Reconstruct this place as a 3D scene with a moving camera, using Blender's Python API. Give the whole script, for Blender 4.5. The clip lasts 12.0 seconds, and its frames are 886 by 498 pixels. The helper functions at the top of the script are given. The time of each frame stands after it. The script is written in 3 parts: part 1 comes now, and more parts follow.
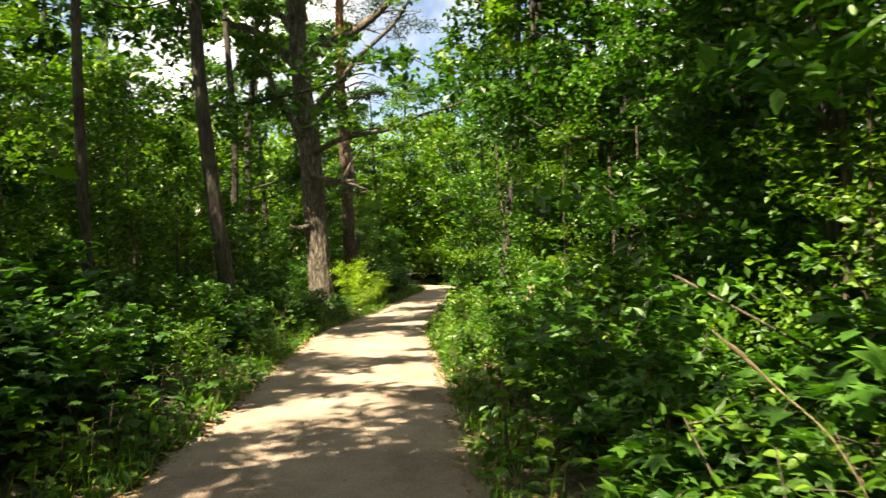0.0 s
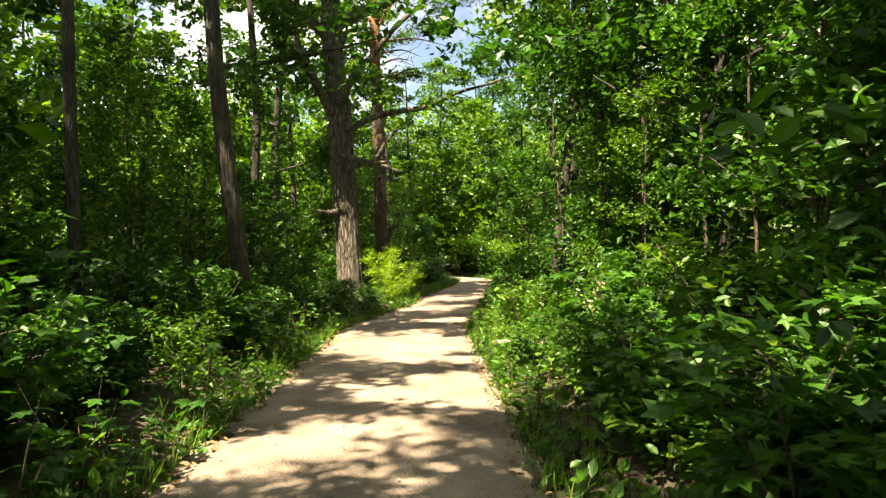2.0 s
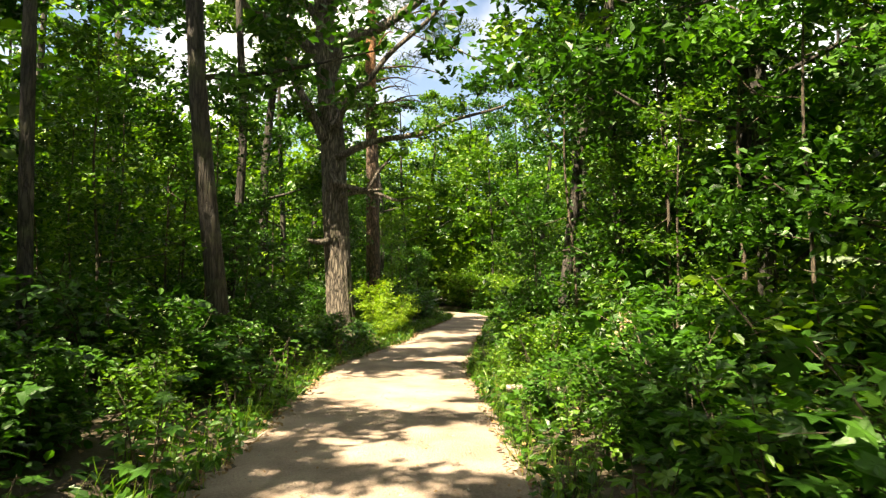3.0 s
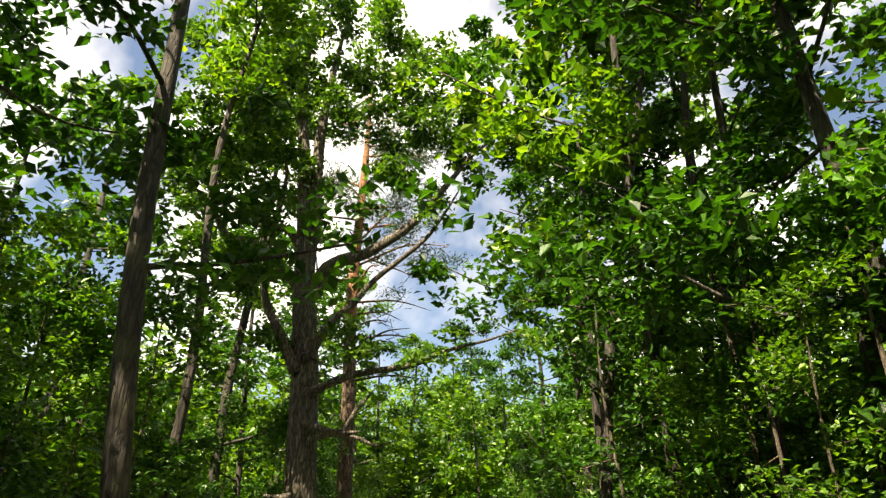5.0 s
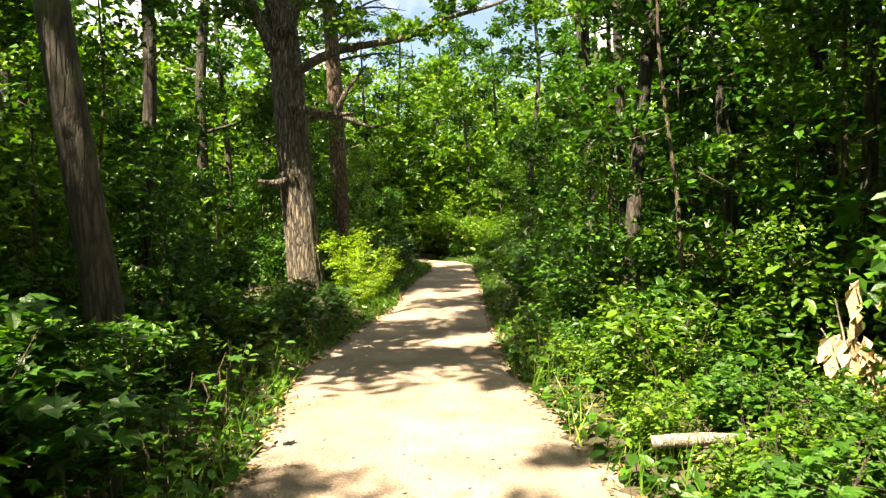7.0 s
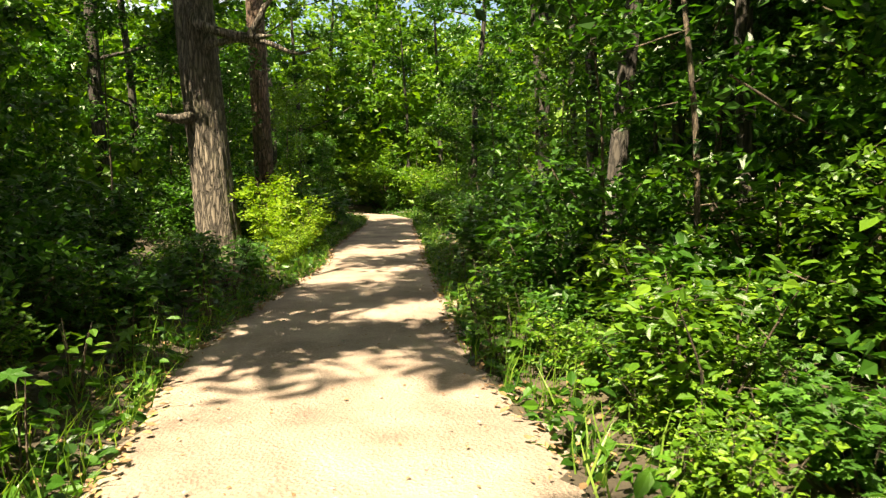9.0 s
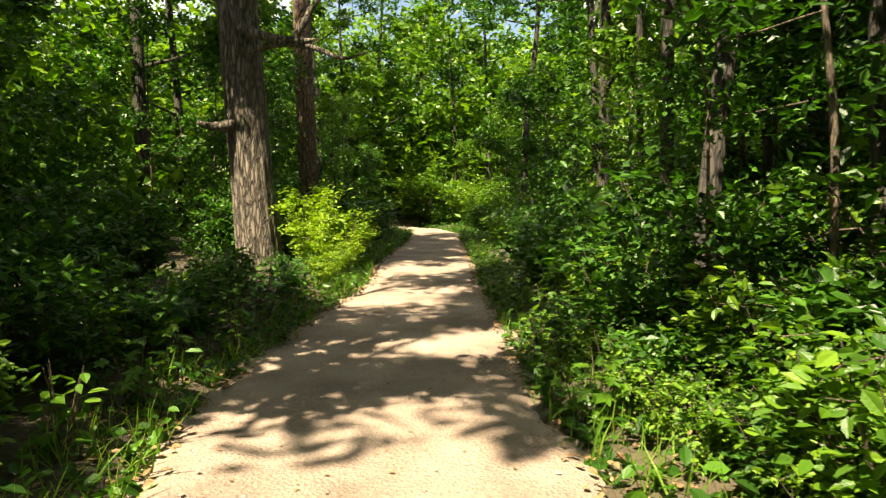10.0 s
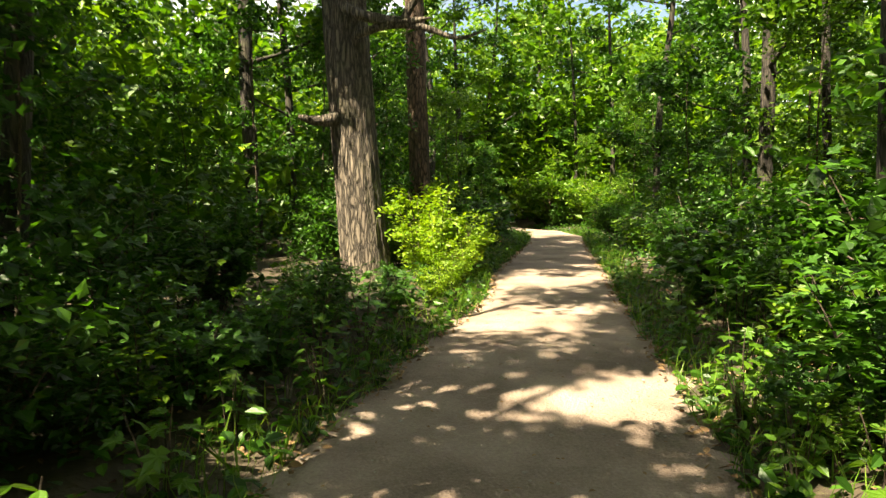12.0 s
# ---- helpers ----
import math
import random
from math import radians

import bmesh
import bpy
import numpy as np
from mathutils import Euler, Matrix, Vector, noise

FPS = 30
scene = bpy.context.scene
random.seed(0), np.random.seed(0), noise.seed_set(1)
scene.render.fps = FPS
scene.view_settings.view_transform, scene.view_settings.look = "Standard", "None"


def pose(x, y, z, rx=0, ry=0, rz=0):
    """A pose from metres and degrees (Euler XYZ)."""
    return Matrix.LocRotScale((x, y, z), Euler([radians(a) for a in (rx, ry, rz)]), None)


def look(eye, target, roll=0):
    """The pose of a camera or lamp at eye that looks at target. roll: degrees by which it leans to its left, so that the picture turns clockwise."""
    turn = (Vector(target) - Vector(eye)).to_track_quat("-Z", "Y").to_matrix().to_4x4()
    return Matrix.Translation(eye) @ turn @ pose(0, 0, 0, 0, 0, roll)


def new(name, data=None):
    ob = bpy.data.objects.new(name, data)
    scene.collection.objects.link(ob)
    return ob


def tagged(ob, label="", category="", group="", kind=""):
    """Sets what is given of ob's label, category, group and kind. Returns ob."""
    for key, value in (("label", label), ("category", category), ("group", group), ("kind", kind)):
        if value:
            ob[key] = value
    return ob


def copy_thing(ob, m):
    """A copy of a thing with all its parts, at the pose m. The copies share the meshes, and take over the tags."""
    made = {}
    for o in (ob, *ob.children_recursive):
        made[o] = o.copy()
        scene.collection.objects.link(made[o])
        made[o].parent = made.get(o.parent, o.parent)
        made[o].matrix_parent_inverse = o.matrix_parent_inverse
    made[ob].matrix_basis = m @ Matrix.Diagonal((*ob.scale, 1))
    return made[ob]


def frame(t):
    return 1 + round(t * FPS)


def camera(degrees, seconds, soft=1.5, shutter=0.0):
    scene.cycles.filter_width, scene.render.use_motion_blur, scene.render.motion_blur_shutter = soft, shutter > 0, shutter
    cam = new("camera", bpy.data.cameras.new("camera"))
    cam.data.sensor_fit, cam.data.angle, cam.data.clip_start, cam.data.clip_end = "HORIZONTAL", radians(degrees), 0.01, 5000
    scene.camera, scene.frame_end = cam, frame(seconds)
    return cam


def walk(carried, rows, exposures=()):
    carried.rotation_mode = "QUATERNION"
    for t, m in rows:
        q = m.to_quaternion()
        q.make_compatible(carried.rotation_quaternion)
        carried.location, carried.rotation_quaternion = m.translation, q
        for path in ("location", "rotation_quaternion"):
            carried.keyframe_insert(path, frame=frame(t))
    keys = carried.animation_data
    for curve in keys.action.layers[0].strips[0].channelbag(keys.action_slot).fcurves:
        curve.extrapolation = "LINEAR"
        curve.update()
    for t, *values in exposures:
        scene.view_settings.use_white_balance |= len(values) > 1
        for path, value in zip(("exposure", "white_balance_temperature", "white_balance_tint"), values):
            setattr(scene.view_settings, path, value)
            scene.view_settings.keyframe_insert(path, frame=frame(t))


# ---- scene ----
cam = camera(67.58, 12.0, soft=1.3, shutter=0.2)
# seconds, eye, turn to the left, tilt up, lean
STEPS = [
    (0.0, 0.000, 0.000, 1.544, -0.28, 1.02, -1.52),
    (0.5, -0.060, 0.403, 1.550, 7.31, 0.23, -0.04),
    (1.0, -0.134, 0.810, 1.523, 7.68, -0.90, -2.27),
    (1.5, -0.179, 1.338, 1.504, 6.27, -1.66, -2.44),
    (2.0, -0.263, 1.876, 1.488, 2.42, 0.36, -0.29),
    (2.5, -0.354, 2.412, 1.481, 3.91, 0.64, -0.01),
    (3.0, -0.467, 2.957, 1.453, 1.61, 3.36, 0.50),
    (3.5, -0.682, 3.774, 1.409, 2.28, 7.11, -1.12),
    (3.7, -0.745, 4.058, 1.440, 4.62, 11.54, 0.28),
    (5.3, -0.918, 5.815, 1.514, -0.91, 25.25, 0.63),
    (5.5, -0.936, 6.007, 1.489, -0.86, 23.28, 0.72),
    (6.0, -1.087, 6.457, 1.336, 3.49, 13.70, 1.57),
    (6.5, -1.246, 6.711, 1.585, -3.76, 0.91, 2.34),
    (7.0, -1.358, 7.077, 1.613, -1.95, -1.63, -1.28),
    (7.2, -1.351, 7.291, 1.547, -2.69, -2.34, 1.16),
    (8.8, -1.295, 8.872, 1.508, -8.64, -6.21, 0.76),
    (9.0, -1.303, 9.056, 1.477, -7.41, -5.66, -0.57),
    (9.5, -1.317, 9.613, 1.512, -5.04, -5.44, 0.82),
    (10.0, -1.350, 10.044, 1.489, -3.67, -4.49, 0.07),
    (10.5, -1.390, 10.512, 1.496, 0.20, -3.77, -1.20),
    (11.0, -1.489, 10.982, 1.472, -7.01, 0.72, 1.60),
    (11.5, -1.516, 11.365, 1.490, 7.17, -0.18, -1.59),
    (12.0, -1.521, 11.775, 1.488, 6.06, -4.45, -0.41),
]
EXPO, KELVIN, TINT = 2.5, 7600, 12
SKY, SUN = 0.05, 5.0


def carried_pose(x, y, z, yaw, tilt, lean):
    ya, ti = radians(yaw), radians(tilt)
    ahead = Vector((-math.sin(ya) * math.cos(ti), math.cos(ya) * math.cos(ti), math.sin(ti)))
    eye = Vector((x, y, z))
    return look(eye, eye + ahead, lean)


walk(cam, [(row[0], carried_pose(*row[1:])) for row in STEPS],
     exposures=[(t, EXPO + e, KELVIN, TINT) for t, e in ((0.0, -0.1), (3.7, 0.0), (5.4, -0.35), (6.1, -0.2), (6.7, 0.1), (9.0, -0.2), (10.5, -0.3), (12.0, -0.05))])

# ---- light ----
SUN_TO = Vector((-0.62, -0.78, 0.0)).normalized()
SUN_UP = radians(58)
world = bpy.data.worlds.new("summer_sky")
scene.world = world
world.use_nodes = True
wn = world.node_tree
sky = wn.nodes.new("ShaderNodeTexSky")
sky.sky_type = "NISHITA"
sky.sun_disc = False
sky.sun_elevation = SUN_UP
sky.sun_rotation = math.atan2(SUN_TO.x, SUN_TO.y)
coord = wn.nodes.new("ShaderNodeTexCoord")
cloud = wn.nodes.new("ShaderNodeTexNoise")
cloud.inputs["Scale"].default_value, cloud.inputs["Detail"].default_value = 2.2, 6.0
wn.links.new(coord.outputs["Generated"], cloud.inputs["Vector"])
cover = wn.nodes.new("ShaderNodeValToRGB")
cover.color_ramp.elements[0].position, cover.color_ramp.elements[1].position = 0.47, 0.60
wn.links.new(cloud.outputs["Fac"], cover.inputs[0])
clouds = wn.nodes.new("ShaderNodeMix")
clouds.data_type = "RGBA"
wn.links.new(cover.outputs[0], clouds.inputs["Factor"])
wn.links.new(sky.outputs[0], clouds.inputs["A"])
clouds.inputs["B"].default_value = (9.0, 9.0, 9.0, 1)
wn.links.new(clouds.outputs["Result"], wn.nodes["Background"].inputs[0])
wn.nodes["Background"].inputs[1].default_value = SKY
sun = new("sun", bpy.data.lights.new("sun", "SUN"))
sun.data.energy = SUN
sun.data.angle = radians(0.53)
sun.data.color = (1.0, 0.92, 0.74)
toward = SUN_TO * math.cos(SUN_UP) + Vector((0, 0, math.sin(SUN_UP)))
sun.matrix_world = look(toward * 60, (0, 0, 0))

# ---- materials ----


def material(name):
    m = bpy.data.materials.new(name)
    m.use_nodes = True
    nt = m.node_tree
    nt.nodes.clear()
    return m, nt, nt.nodes.new("ShaderNodeOutputMaterial")


def node(nt, kind, **values):
    n = nt.nodes.new(kind)
    for key, value in values.items():
        n.inputs[key.replace("_", " ")].default_value = value
    return n


def ramp(nt, source, stops):
    r = nt.nodes.new("ShaderNodeValToRGB")
    while len(r.color_ramp.elements) < len(stops):
        r.color_ramp.elements.new(0.5)
    for e, (at, c) in zip(r.color_ramp.elements, stops):
        e.position, e.color = at, (*c, 1)
    nt.links.new(source, r.inputs[0])
    return r.outputs[0]


def leaf_material(name, dark, mid, light, through_light, gloss=0.38, share=0.4):
    """Leaves: each its own green, mottled, shiny above, letting light through."""
    m, nt, out = material(name)
    geo = nt.nodes.new("ShaderNodeNewGeometry")
    tex = nt.nodes.new("ShaderNodeTexCoord")
    big = node(nt, "ShaderNodeTexNoise", Scale=1.3, Detail=2.0)
    nt.links.new(tex.outputs["Object"], big.inputs["Vector"])
    info = nt.nodes.new("ShaderNodeObjectInfo")
    add = nt.nodes.new("ShaderNodeMath")
    add.operation = "MULTIPLY_ADD"
    nt.links.new(geo.outputs["Random Per Island"], add.inputs[0])
    add.inputs[1].default_value = 0.7
    mix0 = nt.nodes.new("ShaderNodeMath")
    mix0.operation = "MULTIPLY_ADD"
    nt.links.new(big.outputs["Fac"], mix0.inputs[0])
    mix0.inputs[1].default_value = 0.45
    obj = nt.nodes.new("ShaderNodeMath")
    obj.operation = "MULTIPLY_ADD"
    nt.links.new(info.outputs["Random"], obj.inputs[0])
    obj.inputs[1].default_value, obj.inputs[2].default_value = 0.25, -0.2
    nt.links.new(obj.outputs[0], mix0.inputs[2])
    nt.links.new(mix0.outputs[0], add.inputs[2])
    col = ramp(nt, add.outputs[0], [(0.0, dark), (0.5, mid), (0.93, light), (1.0, (light[0] * 1.5, light[1] * 1.05, light[2]))])
    vein = node(nt, "ShaderNodeTexNoise", Scale=60.0, Detail=3.0)
    nt.links.new(tex.outputs["Object"], vein.inputs["Vector"])
    bump = node(nt, "ShaderNodeBump", Strength=0.35, Distance=0.01)
    nt.links.new(vein.outputs["Fac"], bump.inputs["Height"])
    bs = node(nt, "ShaderNodeBsdfPrincipled", Roughness=gloss, Specular_IOR_Level=0.3)
    nt.links.new(col, bs.inputs["Base Color"])
    nt.links.new(bump.outputs[0], bs.inputs["Normal"])
    tl = nt.nodes.new("ShaderNodeBsdfTranslucent")
    warm = nt.nodes.new("ShaderNodeMix")
    warm.data_type, warm.blend_type = "RGBA", "MULTIPLY"
    warm.inputs["Factor"].default_value = 1.0
    nt.links.new(col, warm.inputs["A"])
    warm.inputs["B"].default_value = (*through_light, 1)
    nt.links.new(warm.outputs["Result"], tl.inputs["Color"])
    mx = nt.nodes.new("ShaderNodeMixShader")
    mx.inputs[0].default_value = share
    nt.links.new(bs.outputs[0], mx.inputs[1])
    nt.links.new(tl.outputs[0], mx.inputs[2])
    nt.links.new(mx.outputs[0], out.inputs[0])
    return m


def bark_material(name, dark, light, scale=9.0, stretch=0.16, relief=0.03, green=0.3):
    m, nt, out = material(name)
    tex = nt.nodes.new("ShaderNodeTexCoord")
    mp = nt.nodes.new("ShaderNodeMapping")
    mp.inputs["Scale"].default_value = (1, 1, stretch)
    nt.links.new(tex.outputs["Object"], mp.inputs["Vector"])
    vor = node(nt, "ShaderNodeTexVoronoi", Scale=scale * 2.2)
    vor.feature = "DISTANCE_TO_EDGE"
    warp = node(nt, "ShaderNodeTexNoise", Scale=scale, Detail=5.0, Roughness=0.65)
    nt.links.new(mp.outputs[0], warp.inputs["Vector"])
    mixv = nt.nodes.new("ShaderNodeMix")
    mixv.data_type = "RGBA"
    mixv.inputs["Factor"].default_value = 0.12
    nt.links.new(mp.outputs[0], mixv.inputs["A"])
    nt.links.new(warp.outputs["Color"], mixv.inputs["B"])
    nt.links.new(mixv.outputs["Result"], vor.inputs["Vector"])
    plate = ramp(nt, vor.outputs["Distance"], [(0.0, (0, 0, 0)), (0.22, (1, 1, 1))])
    col = ramp(nt, warp.outputs["Fac"], [(0.3, dark), (0.7, light)])
    crack = nt.nodes.new("ShaderNodeMix")
    crack.data_type, crack.blend_type = "RGBA", "MULTIPLY"
    crack.inputs["Factor"].default_value = 0.75
    nt.links.new(col, crack.inputs["A"])
    nt.links.new(plate, crack.inputs["B"])
    moss = node(nt, "ShaderNodeTexNoise", Scale=1.7, Detail=6.0)
    nt.links.new(tex.outputs["Object"], moss.inputs["Vector"])
    mask = ramp(nt, moss.outputs["Fac"], [(0.55, (0, 0, 0)), (0.72, (green, green, green))])
    fin = nt.nodes.new("ShaderNodeMix")
    fin.data_type = "RGBA"
    nt.links.new(mask, fin.inputs["Factor"])
    nt.links.new(crack.outputs["Result"], fin.inputs["A"])
    fin.inputs["B"].default_value = (0.11, 0.13, 0.05, 1)
    bump = node(nt, "ShaderNodeBump", Strength=0.9, Distance=relief)
    nt.links.new(plate, bump.inputs["Height"])
    b2 = node(nt, "ShaderNodeBump", Strength=0.5, Distance=relief * 0.5)
    nt.links.new(warp.outputs["Fac"], b2.inputs["Height"])
    nt.links.new(bump.outputs[0], b2.inputs["Normal"])
    bs = node(nt, "ShaderNodeBsdfPrincipled", Roughness=0.9)
    nt.links.new(fin.outputs["Result"], bs.inputs["Base Color"])
    nt.links.new(b2.outputs[0], bs.inputs["Normal"])
    nt.links.new(bs.outputs[0], out.inputs[0])
    return m


def earth_material(name, stops, grain=45.0, relief=0.012, patch=0.7):
    m, nt, out = material(name)
    tex = nt.nodes.new("ShaderNodeTexCoord")
    large = node(nt, "ShaderNodeTexNoise", Scale=patch, Detail=7.0, Roughness=0.62)
    fine = node(nt, "ShaderNodeTexNoise", Scale=grain, Detail=6.0, Roughness=0.7)
    peb = node(nt, "ShaderNodeTexVoronoi", Scale=grain * 0.9)
    for n in (large, fine, peb):
        nt.links.new(tex.outputs["Object"], n.inputs["Vector"])
    add = nt.nodes.new("ShaderNodeMath")
    add.operation = "MULTIPLY_ADD"
    nt.links.new(fine.outputs["Fac"], add.inputs[0])
    add.inputs[1].default_value = 0.45
    sub = nt.nodes.new("ShaderNodeMath")
    sub.operation = "MULTIPLY_ADD"
    nt.links.new(large.outputs["Fac"], sub.inputs[0])
    sub.inputs[1].default_value, sub.inputs[2].default_value = 0.8, -0.12
    nt.links.new(sub.outputs[0], add.inputs[2])
    col = ramp(nt, add.outputs[0], stops)
    bump = node(nt, "ShaderNodeBump", Strength=0.6, Distance=relief)
    nt.links.new(fine.outputs["Fac"], bump.inputs["Height"])
    b2 = node(nt, "ShaderNodeBump", Strength=0.35, Distance=relief)
    nt.links.new(peb.outputs["Distance"], b2.inputs["Height"])
    nt.links.new(bump.outputs[0], b2.inputs["Normal"])
    bs = node(nt, "ShaderNodeBsdfPrincipled", Roughness=0.95)
    nt.links.new(col, bs.inputs["Base Color"])
    nt.links.new(b2.outputs[0], bs.inputs["Normal"])
    nt.links.new(bs.outputs[0], out.inputs[0])
    return m


SAND = earth_material("packed_sand", [(0.30, (0.11, 0.08, 0.06)), (0.47, (0.225, 0.170, 0.130)), (0.66, (0.33, 0.262, 0.205)), (0.85, (0.44, 0.37, 0.30))], relief=0.03, patch=1.1)
SOIL = earth_material("forest_soil", [(0.25, (0.020, 0.016, 0.010)), (0.5, (0.05, 0.038, 0.022)), (0.8, (0.09, 0.07, 0.035))], grain=25, relief=0.03)
LITTER = earth_material("dry_leaves", [(0.2, (0.08, 0.045, 0.02)), (0.5, (0.20, 0.12, 0.055)), (0.85, (0.36, 0.24, 0.12))], grain=30, patch=6)
PALE = earth_material("withered_leaf", [(0.2, (0.24, 0.16, 0.08)), (0.5, (0.42, 0.31, 0.18)), (0.85, (0.6, 0.48, 0.32))], grain=40, patch=9)
STONE = earth_material("pebble_stone", [(0.2, (0.14, 0.12, 0.10)), (0.5, (0.27, 0.24, 0.20)), (0.85, (0.42, 0.39, 0.34))], grain=60, patch=12)
OAK_BARK = bark_material("oak_bark", (0.085, 0.068, 0.05), (0.25, 0.21, 0.16), scale=9, relief=0.05, green=0.25)
PINE_BARK = bark_material("pine_bark", (0.10, 0.065, 0.045), (0.24, 0.155, 0.105), scale=6, stretch=0.3, relief=0.03, green=0.1)
RED_BARK = bark_material("upper_pine_bark", (0.26, 0.115, 0.05), (0.46, 0.22, 0.10), scale=9, stretch=0.3, relief=0.012, green=0.0)
# grey bark with the shade under the crowns put into its colour
SHADED_GREY_BARK = bark_material("shaded_grey_bark", (0.026, 0.022, 0.017), (0.085, 0.072, 0.056), scale=8, relief=0.015, green=0.5)
TWIG_BARK = bark_material("twig_bark", (0.06, 0.045, 0.028), (0.16, 0.12, 0.08), scale=20, relief=0.004, green=0.4)
DEAD_WOOD = bark_material("dead_wood", (0.28, 0.23, 0.17), (0.52, 0.45, 0.36), scale=14, relief=0.008, green=0.1)
LEAF_WOOD = leaf_material("woodland_leaf", (0.008, 0.027, 0.003), (0.022, 0.072, 0.007), (0.066, 0.165, 0.015), (1.9, 2.3, 0.8), share=0.26)
LEAF_LIME = leaf_material("fresh_leaf", (0.019, 0.055, 0.005), (0.054, 0.13, 0.010), (0.155, 0.255, 0.020), (1.9, 2.1, 0.8), share=0.32)
LEAF_MAPLE = leaf_material("maple_leaf", (0.011, 0.038, 0.005), (0.030, 0.092, 0.011), (0.078, 0.19, 0.024), (1.9, 2.2, 0.8), gloss=0.40, share=0.32)
LEAF_OAK = leaf_material("oak_leaf", (0.011, 0.032, 0.005), (0.030, 0.078, 0.009), (0.09, 0.175, 0.018), (2.0, 2.2, 0.8), share=0.32)
LEAF_GOLD = leaf_material("golden_leaf", (0.075, 0.16, 0.010), (0.14, 0.25, 0.016), (0.23, 0.32, 0.025), (1.7, 1.7, 0.7))
NEEDLE = leaf_material("pine_needle", (0.025, 0.05, 0.02), (0.05, 0.085, 0.038), (0.10, 0.145, 0.07), (1.8, 1.8, 1.2), share=0.25)
GRASS = leaf_material("grass_blade", (0.04, 0.10, 0.012), (0.08, 0.17, 0.018), (0.16, 0.24, 0.04), (1.8, 1.8, 0.8))

# ---- mesh helpers ----
RNG = np.random.default_rng(7)


def built(name, verts, faces, mat, smooth=False):
    """A mesh from arrays of corners and triangles."""
    verts, faces = np.asarray(verts, np.float32), np.asarray(faces, np.int32)
    me = bpy.data.meshes.new(name)
    me.vertices.add(len(verts))
    me.vertices.foreach_set("co", verts.ravel())
    me.loops.add(faces.size)
    me.loops.foreach_set("vertex_index", faces.ravel())
    me.polygons.add(len(faces))
    me.polygons.foreach_set("loop_start", np.arange(0, faces.size, 3, dtype=np.int32))
    me.polygons.foreach_set("use_smooth", np.full(len(faces), smooth))
    me.update(calc_edges=True)
    me.materials.append(mat)
    return me


def part(name, vf, mat, parent, label="", smooth=False):
    ob = new(name, built(name, *vf, mat, smooth))
    ob.parent = parent
    return tagged(ob, label)


def joined(pieces):
    vs, fs, n = [], [], 0
    for v, f in pieces:
        vs.append(v)
        fs.append(np.asarray(f) + n)
        n += len(v)
    return np.concatenate(vs), np.concatenate(fs)


def curve_through(points, steps):
    """A Catmull-Rom curve."""
    p = np.asarray(points, float)
    p = np.vstack([2 * p[0] - p[1], p, 2 * p[-1] - p[-2]])
    out = []
    for i in range(1, len(p) - 2):
        for s in np.arange(steps) / steps:
            a, b, c, d = p[i - 1:i + 3]
            out.append(0.5 * (2 * b + (c - a) * s + (2 * a - 5 * b + 4 * c - d) * s * s + (3 * b - a - 3 * c + d) * s ** 3))
    out.append(p[-2])
    return np.array(out)


def tube(points, radii, sides=7, steps=4, rough=0.0, ridges=0, seed=0):
    """A tapered, uneven limb along a curve, closed at both ends."""
    line = curve_through(points, steps)
    rad = np.interp(np.linspace(0, 1, len(line)), np.linspace(0, 1, len(radii)), radii)
    go = np.gradient(line, axis=0)
    go /= np.linalg.norm(go, axis=1)[:, None] + 1e-9
    side = np.cross(go, [0.3, 0.95, 0.1])
    side /= np.linalg.norm(side, axis=1)[:, None] + 1e-9
    up = np.cross(go, side)
    ang = np.arange(sides) / sides * 2 * np.pi
    r = np.random.default_rng(seed)
    wob = 1 + rough * r.normal(size=(len(line), sides))
    if ridges:
        ph = np.cumsum(r.normal(size=(len(line), 1)) * 0.12, axis=0)
        wob = wob * (1 + 0.035 * np.sin(ang * ridges + ph) + 0.03 * np.sin(ang * 3 + ph * 0.6) + 0.02 * np.sin(ang * (ridges // 2 + 1) - ph * 2))
    ring = (np.cos(ang)[None, :, None] * side[:, None] + np.sin(ang)[None, :, None] * up[:, None]) * (rad[:, None] * wob)[..., None]
    v = (line[:, None] + ring).reshape(-1, 3)
    i, j = np.meshgrid(np.arange(len(line) - 1), np.arange(sides), indexing="ij")
    a, b = i * sides + j, i * sides + (j + 1) % sides
    f = np.concatenate([np.stack([a, b, b + sides], -1).reshape(-1, 3), np.stack([a, b + sides, a + sides], -1).reshape(-1, 3)])
    n = len(v)
    v = np.vstack([v, line[:1], line[-1:]])
    k = np.arange(sides)
    last = (len(line) - 1) * sides
    f = np.concatenate([f, np.stack([np.full(sides, n), (k + 1) % sides, k], -1), np.stack([np.full(sides, n + 1), last + k, last + (k + 1) % sides], -1)])
    return v, f


# leaf outlines: across, along, out of the plane; in units of the leaf's length
DIAMOND = (np.array([(0, 0, 0), (-0.31, 0.42, 0.07), (0, 1, -0.08), (0.31, 0.42, 0.07)]), np.array([(0, 2, 1), (0, 3, 2)]))
OVAL = (np.array([(0, 0, 0), (-0.25, 0.22, 0.05), (-0.29, 0.52, 0.06), (-0.16, 0.8, 0.02), (0, 1.0, -0.1), (0.16, 0.8, 0.02), (0.29, 0.52, 0.06), (0.25, 0.22, 0.05)]),
        np.array([(0, 2, 1), (0, 4, 2), (2, 4, 3), (0, 7, 6), (0, 6, 4), (4, 6, 5)]))


